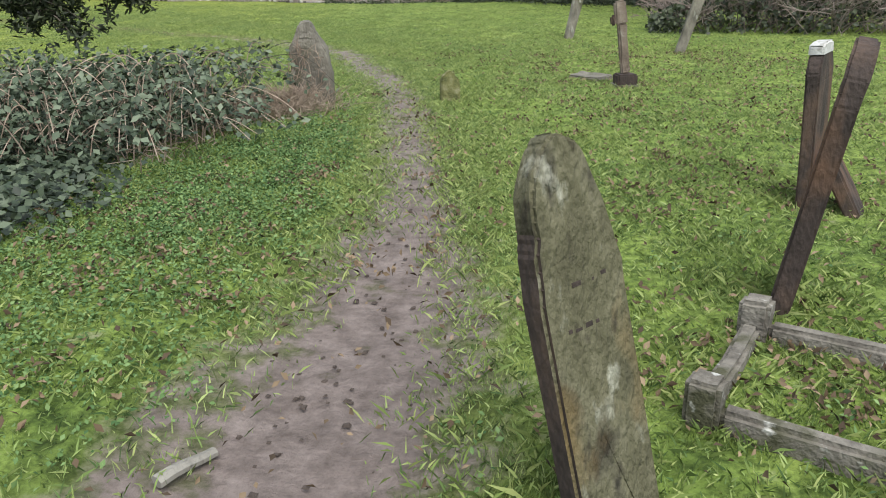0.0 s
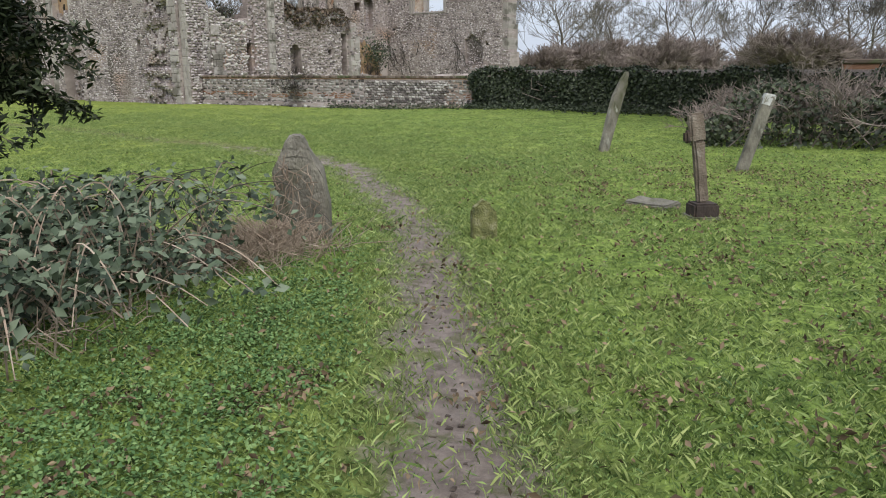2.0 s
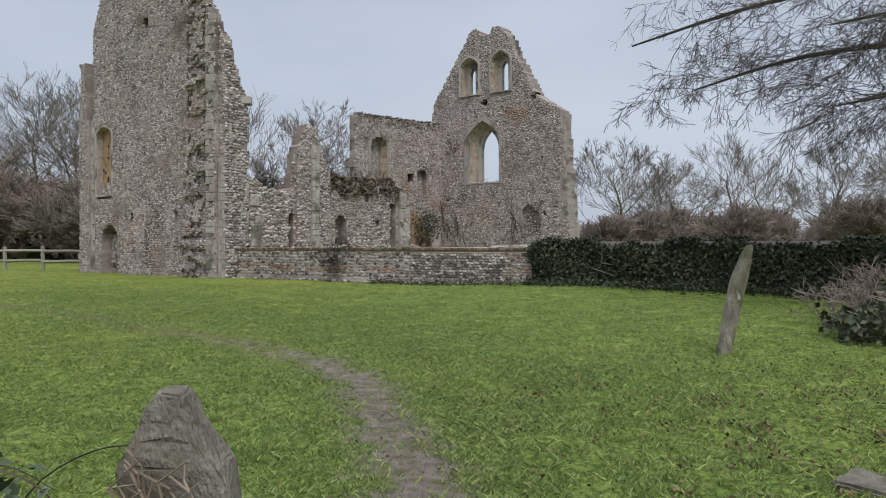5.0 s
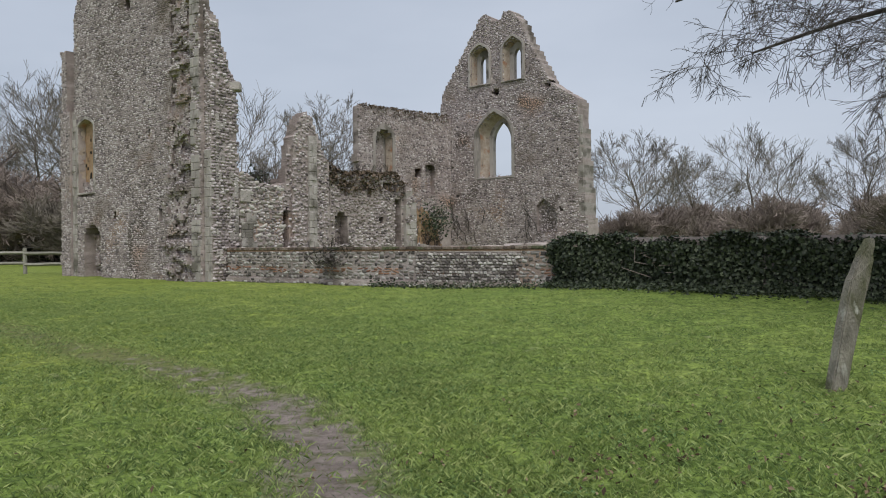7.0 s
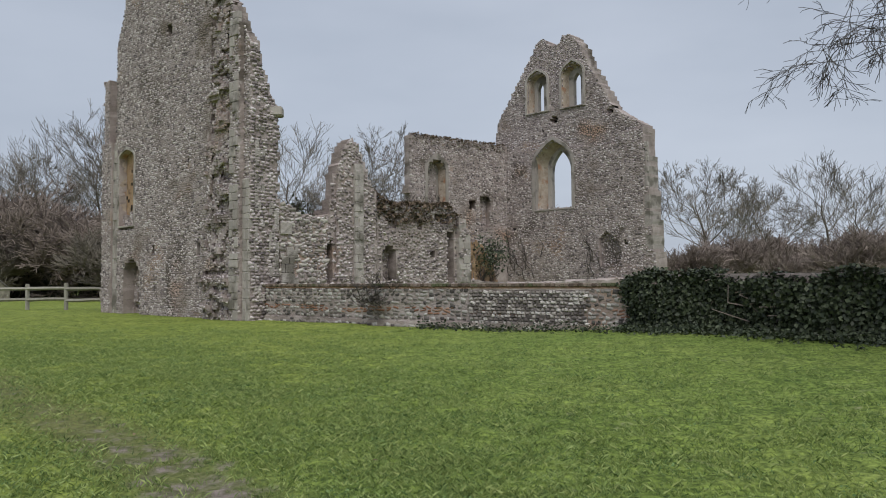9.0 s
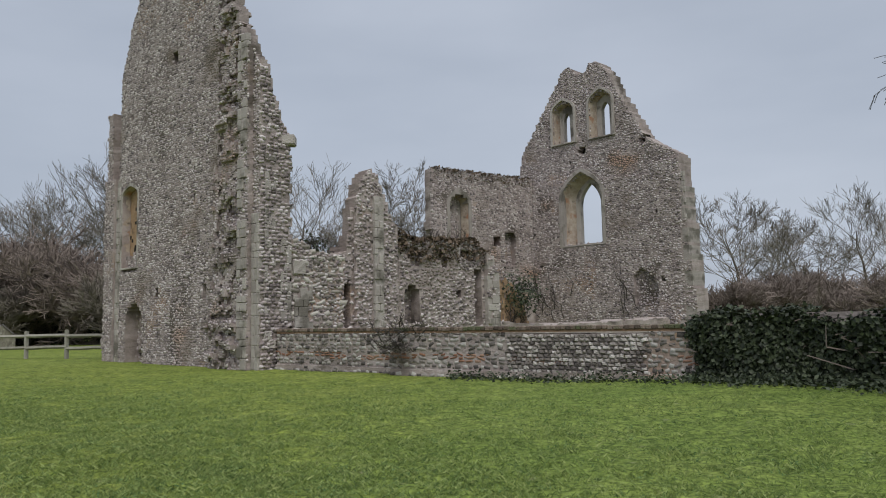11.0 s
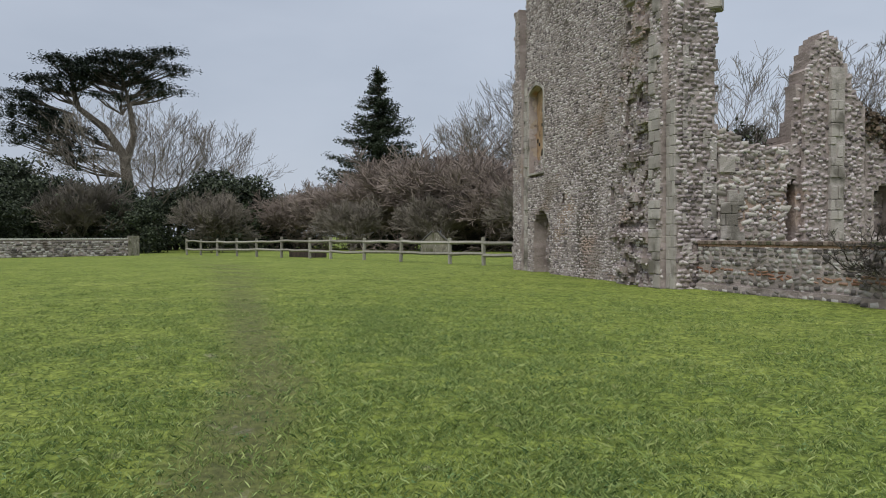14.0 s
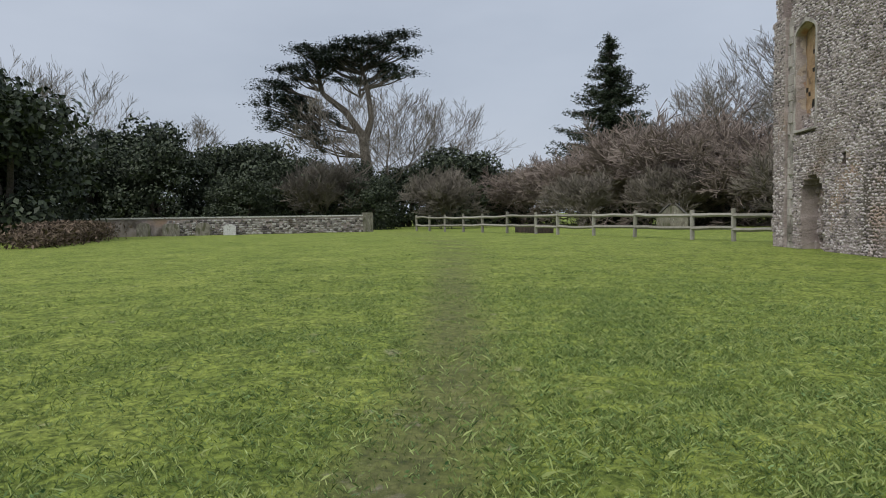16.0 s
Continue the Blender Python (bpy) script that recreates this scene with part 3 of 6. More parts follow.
def w_fn(s, z):
    if z > w_top(s):
        return None
    f, m = 0.0, 0
    if s < 0.9:
        return None
    elif s < 1.5 and z < 3.2:
        m = 1 if noise.noise(Vector((s * 2.5, z * 1.8, 6))) < 0.0 - 0.25 * (s - 0.9) else 0
        f = -0.08 if m else 0.0
    if arch(s, z, 2.72, 3.05, 1.2, 2.3, 2.75):
        return (0.45, 1.1, 0)
    if 3.1 < s < 4.75:
        f = -0.15
        if 3.75 < s < 4.1 and z < 5.4:
            f, m = -0.24, 1
    if 4.75 <= s < 5.0 and z < 4.1:
        f = 0.12
    if arch(s, z, 5.15, 5.9, 1.3, 2.3, 2.6):
        return (0.5, 1.1, 0)
    if 8.5 < s < 8.9 and 1.2 < z < 3.3:
        return (0.4, 1.1, 0)
    if 8.95 < s < 9.6:
        f = -0.18
        m = 1 if noise.noise(Vector((s * 2, z * 2, 12))) > -0.1 else 0
    if abs(s - 7.7) < 0.12 and abs(z - 2.3) < 0.12:
        return (0.5, 1.1, 3)
    if 5.0 < s < 8.6 and z > 3.2 and noise.noise(Vector((s * 1.5, z * 2, 3))) > 0.15:
        f = 0.15
    return (f, 0.45 if 2.9 < s < 5.0 and z > 3.7 else 1.1, m)


masonry("side_wall", W_O, W_U, 0, 21.5, -0.4, 8.8, 0.13, w_fn, WALLS, ruin, seed=5, label="broken flint side wall with a tall pointed spur", top=w_top)
cobbles("flint_facing", W_O, W_U, 0.8, 10, 0.9, 6.5, w_fn, M_FLINT, ruin, (0.074, 0.05), 0.10, 0.86, 12, proud=0.08, wild=0.34)
cobbles("rubble_facing", W_O, W_U, 0.95, 2.75, 0.9, 3.9, w_fn, M_RUBBLE, ruin, (0.17, 0.08), 0.17, 0.92, 19, proud=0.085)

# ochre stub of plaster beside the side wall
def stub_fn(s, z):
    top = float(np.interp(s, [0, 0.4, 1.3, 1.6], [2.9, 3.0, 2.1, 1.2])) + 0.12 * noise.noise(Vector((s * 5, 1, 1)))
    return None if z > top else (0.05 * round(2 * noise.noise(Vector((s * 3, z * 3, 1)))), 0.6, 2)


masonry("plaster_stub", (-11.9, 40.3), W_U, 0, 1.6, -0.2, 3.2, 0.1, stub_fn, WALLS, ruin, seed=6, label="ochre plastered wall stub")

# far gable with its windows
G_O, G_U = (-16.0, 54.85), (0.92, -0.39)
g_top = profile([(-0.3, 8.6), (0.9, 9.4), (1.1, 10.7), (1.25, 11.0), (3.85, 14.6), (4.05, 15.1), (4.4, 15.25), (4.85, 15.2), (5.0, 14.8), (5.75, 14.75), (5.9, 15.15), (6.4, 15.2), (6.95, 14.7), (7.65, 13.2), (9.2, 10.5), (9.8, 10.1), (11.0, 9.3), (11.35, 8.9), (11.9, 8.6)], 0.10, 14.0)


def g_fn(s, z):
    right = float(np.interp(z, [0, 1.6, 6.7, 9.2], [11.75, 11.65, 11.15, 11.05])) + 0.08 * noise.noise(Vector((z * 3, 2, 2)))
    if z > g_top(s) or s > right:
        return None
    f, m = 0.0, 0
    if z > 9.05 - 0.06 * (s - 1):
        f = 0.08
    if s > 9.5 and z < 9.1:
        f = -0.06
    if 11.0 < s:
        m = 1 if noise.noise(Vector((s, z * 2.0, 2))) > -0.1 else 0
    if arch(s, z, 3.8, 6.7, 5.2, 7.9, 9.45) and not arch(s, z, 4.0, 6.5, 5.3, 7.9, 9.2):
        m = 1
    if arch(s, z, 4.0, 6.5, 5.35, 7.9, 9.2):
        return None
    for a, b, c, d, z0, sp, tp, sp2, tp2 in ((3.45, 4.9, 3.85, 4.27, 11.05, 12.85, 13.4, 12.5, 12.85), (5.9, 7.35, 6.36, 6.84, 11.0, 12.85, 13.5, 12.6, 12.95)):
        if arch(s, z, a, b, z0, sp, tp):
            return None
    # round holes with the same shade colour at the back
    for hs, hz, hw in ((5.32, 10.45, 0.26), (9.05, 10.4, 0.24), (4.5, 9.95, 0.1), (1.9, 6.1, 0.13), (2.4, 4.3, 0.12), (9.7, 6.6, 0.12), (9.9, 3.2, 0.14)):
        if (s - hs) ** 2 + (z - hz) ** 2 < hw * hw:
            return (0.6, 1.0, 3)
    if 8.2 < s < 9.6 and 2.0 < z < 3.9 and z < 3.9 - 0.9 * abs(s - 8.7):
        f = 0.25
    return (f, 1.15, m)


masonry("far_gable", G_O, G_U, -0.3, 12.0, -0.4, 15.6, 0.14, g_fn, WALLS, ruin, seed=7, label="far flint gable with two lancets and a pointed window", top=g_top)
cobbles("flint_facing", G_O, G_U, 0.2, 12, 0.8, 15.3, g_fn, M_FLINT, ruin, (0.07, 0.05), 0.098, 0.88, 13, proud=0.06, wild=0.24)

stone_window(G_O, G_U, (3.92, 6.55, 5.3, 7.8, 9.3), (4.35, 6.3, 5.35, 7.7, 9.0), 0.75, (4.62, 5.98, 5.4, 7.5, 8.75), seed=2)
stone_window(G_O, G_U, (3.45, 4.9, 11.05, 12.85, 13.5), (3.6, 4.75, 11.1, 12.8, 13.3), 0.55, (3.85, 4.28, 11.15, 12.45, 12.9), 0.12, seed=3)
stone_window(G_O, G_U, (5.9, 7.35, 11.0, 12.85, 13.6), (6.05, 7.2, 11.05, 12.8, 13.4), 0.55, (6.36, 6.86, 11.1, 12.6, 13.0), 0.12, seed=4)

# far side wall, seen from inside, with an arched recess
E_O, E_U = (-14.3 - 7.5 * 0.5, 54.1 - 7.5 * 0.866), (0.5, 0.866)
e_top = profile([(0, 9.0), (0.4, 9.25), (6.6, 9.3), (7.6, 9.3)], 0.16, 21.0)


def e_fn(s, z):
    s2 = 7.5 - s
    if z > e_top(s) or s < 0.25 + 0.12 * noise.noise(Vector((z * 2, 3, 3))):
        return None
    if arch(s2, z, 4.75, 6.05, 5.2, 7.5, 8.08):
        return (0.6, 1.1, 1 if s2 < 5.0 else 0)
    if arch(s2, z, 4.6, 6.2, 5.2, 7.5, 8.25):
        return (-0.04, 1.1, 1)
    if 2.5 < s2 < 3.0 and 5.35 < z < 5.95:
        return (0.6, 1.1, 3)
    if 1.4 < s2 < 2.2 and 4.3 < z < 6.2:
        return (0.4, 1.1, 0)
    return (0.0, 0.55, 0)


masonry("inner_side_wall", E_O, E_U, 0, 7.6, -0.4, 9.6, 0.14, e_fn, WALLS, ruin, seed=9, label="inner flint wall with an arched recess", top=e_top)
cobbles("flint_facing", E_O, E_U, 0.1, 7.5, 3.0, 9.5, e_fn, M_FLINT, ruin, (0.078, 0.052), 0.105, 0.88, 14, proud=0.06, wild=0.24)
stone_window(E_O, E_U, (7.5 - 6.05, 7.5 - 4.75, 5.2, 7.5, 8.2), (7.5 - 5.95, 7.5 - 4.85, 5.25, 7.45, 8.05), 0.55, band=0.15, seed=5, label="blocked pointed window recess")
# blocked door and niche of the near gable
stone_window(T_O, T_U, (1.45, 2.72, 3.55, 6.25, 6.62), (1.47, 2.70, 3.57, 6.24, 6.6), 0.28, band=0.10, proud=0.03, seed=6, label="pale arris round the plastered niche")


def ashlar_blocks(origin, along, s0, s1, z0, z1, depth, seed, keep=0.85, parent=ruin):
    """Dressed stones of a pilaster, each a piece of its own."""
    r = random.Random(seed)
    u = Vector((along[0], along[1], 0)).normalized()
    kinds = []
    for k in range(4):
        bm = bmesh.new()
        bmesh.ops.create_cube(bm, size=1.0)
        bmesh.ops.bevel(bm, geom=bm.edges[:], offset=0.06, segments=1, affect="EDGES")
        for v in bm.verts:
            v.co += Vector((r.gauss(0, 0.02), r.gauss(0, 0.02), r.gauss(0, 0.02)))
        me = bpy.data.meshes.new("ashlar_block")
        bm.to_mesh(me)
        bm.free()
        me.materials.append(M_ASHLAR)
        kinds.append(me)
    z, flip = z0, 0
    while z < z1:
        h = r.uniform(0.18, 0.36)
        cuts = [s0, s0 + (s1 - s0) * (0.36 + 0.25 * (flip % 2) + r.uniform(-0.08, 0.08)), s1]
        for a, b in zip(cuts[:-1], cuts[1:]):
            if r.random() < keep:
                ob = new("ashlar_block", r.choice(kinds))
                c = Vector((origin[0], origin[1], 0)) + u * ((a + b) / 2) + Vector((-u.y, u.x, 0)) * (depth + 0.06)
                ob.matrix_world = Matrix.Translation((c.x, c.y, z + h / 2)) @ Matrix.Rotation(math.atan2(u.y, u.x) + r.gauss(0, 0.012), 4, "Z") @ Matrix.Diagonal((b - a - 0.012, 0.16, h - 0.012, 1))
                ob.parent = parent
        z += h
        flip += 1


ashlar_blocks(T_O, T_U, 10.05, 10.55, 0.05, 10.0, -0.34, 1, 0.74)
ashlar_blocks(T_O, T_U, 10.57, 10.95, 0.05, 4.5, -0.17, 2, 1.0)
ashlar_blocks(W_O, W_U, 0.93, 1.40, 0.9, 2.2, -0.06, 3, 0.7)
ashlar_blocks(W_O, W_U, 3.76, 4.1, 0.9, 5.2, -0.26, 4, 0.8)
ashlar_blocks(W_O, W_U, 8.98, 9.55, 0.9, 2.9, -0.20, 5, 0.65)
ashlar_blocks(T_O, T_U, 0.97, 1.3, 0.05, 6.7, -0.02, 6, 0.7)
ashlar_blocks(G_O, G_U, 10.9, 11.25, 1.0, 8.4, -0.03, 7, 0.3)
T_E = (T_O[0] + 10.95 * 0.9337, T_O[1] - 10.95 * 0.3583)


def end_fn(s, z):
    return None if s > t_back(10.9, z) - 0.05 or z > 9.0 else (-0.02, 0.3, 0)


cobbles("flint_facing", T_E, (0.358, 0.934), -0.1, 1.0, 0, 9, end_fn, M_FLINT, ruin, (0.08, 0.052), 0.106, 0.85, 15, proud=0.075)
ashlar_blocks(T_E, (0.358, 0.934), 0.0, 0.40, 0.05, 6.2, -0.03, 8, 0.35)
ashlar_blocks(T_E, (0.358, 0.934), 0.55, 0.95, 0.05, 3.9, -0.03, 9, 0.5)
corb = bmesh.new()
bmesh.ops.create_cube(corb, size=1.0, matrix=Matrix.Translation((-15.72, 31.65, 6.9)) @ Matrix.Rotation(0.45, 4, "Z") @ Matrix.Diagonal((0.45, 0.5, 0.3, 1)))
bmesh.ops.bevel(corb, geom=corb.edges[:], offset=0.03, segments=2, affect="EDGES")
part("corbel_stone", corb, M_ASHLAR, ruin, "projecting pale corbel stone")

# ---- low boundary wall ----
low_wall = thing("low_wall", "low coursed flint boundary wall with a brick and tile coping", "wall", kind="structure")
L_A, L_B, L_C = (-15.75, 31.15), (-11.3, 30.0), (-3.8, 28.67)


def low_fn(s, z):
    f = 0.0
    m = 0
    if 0.36 < z < 0.60 and noise.noise(Vector((s * 0.7, z * 2, 5))) > 0.02:
        m = 1
    if z < 0.15:
        f = -0.06
    return (f, 0.45, m)


def nearest_flints(o, d):
    """Larger flints of the stretch that the path passes closest, one by one."""
    r = random.Random(77)
    kinds = []
    for k in range(6):
        me = bpy.data.meshes.new("flint")
        v = COB * np.array([1, 1, 1]) * np.array([[r.uniform(0.75, 1.2) for _ in range(3)] for _ in range(8)])
        me.from_pydata([(p[0], p[2], p[1]) for p in v], [], [tuple(f) for f in COB_F[:, ::-1].tolist()])
        me.materials.append(M_FLINT_PIECE)
        kinds.append(me)
    u = Vector((d[0], d[1], 0)).normalized()
    n = 0
    for row in range(11):
        s = 3.2 + r.uniform(0, 0.1)
        while s < 6.4 and n < 298:
            w = r.uniform(0.035, 0.085)
            ob = new("flint", r.choice(kinds))
            c = Vector((o[0], o[1], 0)) + u * (s + w) + Vector((u.y, -u.x, 0)) * 0.03
            ob.matrix_world = Matrix.Translation((c.x, c.y, 0.13 + 0.086 * row + r.gauss(0, 0.008))) @ Matrix.Rotation(math.atan2(u.y, u.x), 4, "Z") @ Matrix.Rotation(r.gauss(0, 0.15), 4, "Y") @ Matrix.Diagonal((w, 0.06, r.uniform(0.03, 0.045), 1))
            ob.parent = low_wall
            s += 2 * w + 0.012
            n += 1


for a, b, sd in ((L_A, L_B, 1), (L_B, L_C, 2)):
    d = (b[0] - a[0], b[1] - a[1])
    ln = math.hypot(*d)
    nrm = Vector((d[1], -d[0], 0)).normalized() * (0.0 if sd == 1 else 0.3)
    oo = (a[0] + nrm.x, a[1] + nrm.y)
    masonry("wall_core", oo, d, 0, ln, -0.5, 1.1, 0.14, low_fn, [M_MORTAR, M_MORTAR], low_wall, jitter=0.015, seed=20 + sd)
    cobbles("flint_facing", oo, d, 0, ln, -0.3, 1.08, (lambda s, z: None if sd == 2 and 3.2 < s < 6.4 and z > 0.1 and low_fn(s, z)[2] == 0 else low_fn(s, z)), M_FLINT_PALE, low_wall, (0.085, 0.05), 0.105, 0.93, 30 + sd, proud=0.05)
    cobbles("brick_facing", oo, d, 0, ln, 0.0, 1.05, low_fn, M_BRICK, low_wall, (0.10, 0.03), 0.075, 0.9, 40 + sd, proud=0.035, want=(1,))
    if sd == 2:
        nearest_flints(oo, d)
    # coping tiles, one by one
    u = Vector((d[0], d[1], 0)).normalized()
    tile = bmesh.new()
    bmesh.ops.create_cube(tile, size=1.0, matrix=Matrix.Diagonal((0.105, 0.56, 0.085, 1)))
    bmesh.ops.bevel(tile, geom=tile.edges[:], offset=0.012, segments=1, affect="EDGES")
    tm = bpy.data.meshes.new("coping_tile")
    tile.to_mesh(tm)
    tile.free()
    tm.materials.append(M_TILE)
    for k in range(int(ln / 0.118)):
        ob = new("coping_tile", tm)
        c = Vector((oo[0], oo[1], 0)) + u * (0.06 + 0.118 * k) + Vector((-u.y, u.x, 0)) * 0.22
        ob.matrix_world = Matrix.Translation((c.x, c.y, 1.17 + random.uniform(-0.008, 0.008))) @ Matrix.Rotation(math.atan2(u.y, u.x) + random.uniform(-0.03, 0.03), 4, "Z")
        ob.parent = low_wall
    tile = bmesh.new()
    bmesh.ops.create_cube(tile, size=1.0, matrix=Matrix.Translation((ln / 2, 0.22, 1.105)) @ Matrix.Diagonal((ln, 0.48, 0.05, 1)))
    ob = part("brick_course", tile, M_BRICK, low_wall, "dark brick course under the coping")
    ob.matrix_world = Matrix.Translation((oo[0], oo[1], 0)) @ Matrix.Rotation(math.atan2(u.y, u.x), 4, "Z")


# ---- foliage helpers ----
def leaf_cloud(name, centers, normals, size, mat, parent=None, seed=1, spread=0.9, label="", aspect=0.6, double=False):
    """Small folded leaves at the given places as one mesh."""
    rng = np.random.default_rng(seed)
    n = len(centers)
    nrm = np.asarray(normals, float) + rng.normal(0, spread, (n, 3))
    nrm /= np.linalg.norm(nrm, axis=1)[:, None] + 1e-9
    t = np.cross(nrm, rng.normal(0, 1, (n, 3)))
    t /= np.linalg.norm(t, axis=1)[:, None] + 1e-9
    b = np.cross(nrm, t)
    sz = (size * rng.uniform(0.6, 1.4, n))[:, None]
    c = np.asarray(centers, float)
    tip, root = c + t * sz, c - t * sz
    l, r = c + b * sz * aspect + nrm * sz * 0.22, c - b * sz * aspect + nrm * sz * 0.22
    v = np.stack([root, r, tip, l], 1).reshape(-1, 3)
    k = np.arange(n)[:, None] * 4
    f = np.concatenate([k + np.array([0, 1, 2]), k + np.array([0, 2, 3])], 1).reshape(-1, 3)
    return array_mesh(name, v, f, mat, parent, label)


def bend(pts, n=4):
    """A smooth run of points through the given ones."""
    out = []
    for i in range(len(pts) - 1):
        a, b, c, d = pts[max(i - 1, 0)], pts[i], pts[i + 1], pts[min(i + 2, len(pts) - 1)]
        for k in range(n):
            t = k / n
            out.append(0.5 * ((2 * b) + (c - a) * t + (2 * a - 5 * b + 4 * c - d) * t * t + (3 * b - a - 3 * c + d) * t ** 3))
    return out + [pts[-1]]


class Sticks:
    """Collects tapered prisms into one mesh."""

    def __init__(self):
        self.v, self.f = [], []

    def add(self, a, b, ra, rb, sides=3):
        d = (b - a)
        if d.length < 1e-5:
            return
        d = d.normalized()
        x = d.orthogonal()
        y = d.cross(x)
        k = len(self.v)
        for p, r in ((a, ra), (b, rb)):
            for i in range(sides):
                w = 2 * math.pi * i / sides
                self.v.append(p + (x * math.cos(w) + y * math.sin(w)) * r)
        for i in range(sides):
            j = (i + 1) % sides
            self.f.append((k + i, k + j, k + sides + j, k + sides + i))

    def line(self, pts, r0, r1, sides=3):
        n = len(pts) - 1
        for i in range(n):
            self.add(pts[i], pts[i + 1], r0 + (r1 - r0) * i / n, r0 + (r1 - r0) * (i + 1) / n, sides)

    def done(self, name, mat, parent=None, label=""):
        return mesh_object(name, self.v, self.f, mat, parent, label)


def grow(sticks, rng, p, d, length, radius, level, last, up=0.12, spread=0.55, kids=4, tips=None, thin=0.55, stop=0.004):
    """Branches out from p; upright or hanging as up says."""
    pts, steps = [p], 4
    for k in range(steps):
        wander = 0.13 if up < 0 else 0.075
        d = (d + Vector((rng.gauss(0, wander), rng.gauss(0, wander), rng.gauss(0, wander * 0.8) + up))).normalized()
        p = p + d * (length / steps)
        pts.append(p)
    sticks.line(pts, radius, max(radius * thin, stop), 6 if level == 0 else (4 if level == 1 else 3))
    if level >= last:
        if tips is not None:
            tips.append(p)
        return
    for k in range(kids):
        q = rng.uniform(0.35, 1.0) if k else 1.0
        i = min(int(q * steps), steps - 1)
        at = pts[i].lerp(pts[i + 1], q * steps - i)
        nd = (d + Vector((rng.gauss(0, spread), rng.gauss(0, spread), rng.gauss(0, spread * 0.6)))).normalized()
        grow(sticks, rng, at, nd, length * rng.uniform(0.55, 0.8), max(radius * thin * rng.uniform(0.6, 0.9), stop), level + 1, last, up, spread, kids, tips, thin, stop)


def bare_tree(name, seed, height, mat, label, last=4, kids=4, trunk=0.28, up=0.10, spread=0.55, radius=0.03, stems=1, limbs=15, stop=0.012):
    """A leafless tree: trunk, limbs and a crown of twigs."""
    rng = random.Random(seed)
    tree = thing(name, label, "tree")
    trunk_s, twigs = Sticks(), Sticks()
    if stems == 1:
        pts = [Vector((0, 0, -0.3))]
        for k in range(6):
            pts.append(pts[-1] + Vector((rng.gauss(0, 0.025) * height, rng.gauss(0, 0.025) * height, height * 0.125)))
        trunk_s.line(pts, radius * height, radius * height * 0.2, 8)
        for k in range(limbs):
            q = trunk * 8 + (5.9 - trunk * 8) * k / (limbs - 1)
            i = min(int(q), 5)
            frac = q / 6
            at = pts[i].lerp(pts[i + 1], q - i)
            w = k * 2.4 + rng.gauss(0, 0.3)
            rise = -0.05 + 1.1 * frac + rng.gauss(0, 0.15) + up * 2
            d = Vector((math.cos(w), math.sin(w), rise)).normalized()
            grow(twigs, rng, at, d, height * 0.34 * (1.12 - 0.62 * frac), radius * height * (0.5 - 0.33 * frac), 1, last, up, spread, kids, stop=stop)
    for k in range(stems if stems > 1 else 0):
        base = Vector((rng.uniform(-0.3, 0.3) * (stems > 1), rng.uniform(-0.3, 0.3) * (stems > 1), -0.3))
        lean = Vector((rng.gauss(0, 0.06), rng.gauss(0, 0.06), 1)) if stems == 1 else Vector((rng.gauss(0, 0.5), rng.gauss(0, 0.5), 1)).normalized()
        top = base + lean * height * trunk
        stem = Sticks()
        stem.line([base, base.lerp(top, 0.5) + Vector((rng.gauss(0, 0.1), 0, 0)), top], radius * height * 0.9 / stems ** 0.5, radius * height * 0.55 / stems ** 0.5, 8)
        stem.done("trunk", M_BARK, tree)
        n = 3
        for i in range(n):
            w = 2 * math.pi * (i + rng.random() * 0.5) / n
            d = Vector((math.cos(w) * rng.uniform(0.3, 0.8), math.sin(w) * rng.uniform(0.3, 0.8), rng.uniform(0.5, 1.0))).normalized()
            grow(twigs, rng, base.lerp(top, rng.uniform(0.6, 1.0)), d, height * 0.30, radius * height * 0.36 / stems ** 0.5, 1, last, up, spread, kids, stop=stop)
    if stems == 1:
        trunk_s.done("trunk", M_BARK, tree)
    tagged(twigs.done("crown", mat, tree), kind="stuff")
    return tree


def lumps(rng, n, box, size):
    """Leaf places on a crowd of uneven lumps."""
    C, N = [], []
    for k in range(n):
        c = np.array([rng.uniform(-1, 1) * box[0], rng.uniform(-1, 1) * box[1], rng.uniform(0, 1) * box[2]])
        c[:2] *= 1 - 0.45 * (c[2] / box[2]) ** 2
        r = size * rng.uniform(0.5, 1.2)
        d = rng.normal(0, 1, (max(12, int(150 * r * r / (size * size))), 3))
        d /= np.linalg.norm(d, axis=1)[:, None]
        C.append(c + d * r * np.array([1, 1, 0.7]) * rng.uniform(0.75, 1.12, (len(d), 1)))
        N.append(d + np.array([0, 0, 0.4]))
    return np.concatenate(C), np.concatenate(N)


def evergreen(name, seed, width, height, mat, label, n=120, leaf=0.17):
    """A dense evergreen with an uneven outline."""
    rng = np.random.default_rng(seed)
    tree = thing(name, label, "tree")
    s = Sticks()
    r = random.Random(seed)
    for k in range(3):
        a = Vector((r.uniform(-0.4, 0.4), r.uniform(-0.4, 0.4), -0.3))
        s.line([a, a + Vector((r.gauss(0, 0.3), r.gauss(0, 0.3), height * 0.35)), a + Vector((r.gauss(0, 0.8), r.gauss(0, 0.8), height * 0.75))], 0.2, 0.05, 6)
    s.done("trunk", M_BARK, tree)
    C, N = lumps(rng, n, (width / 2, width / 2, height * 0.88), width * 0.15)
    leaf_cloud("crown", C, N, leaf, mat, tree, seed, 0.7)
    return tree


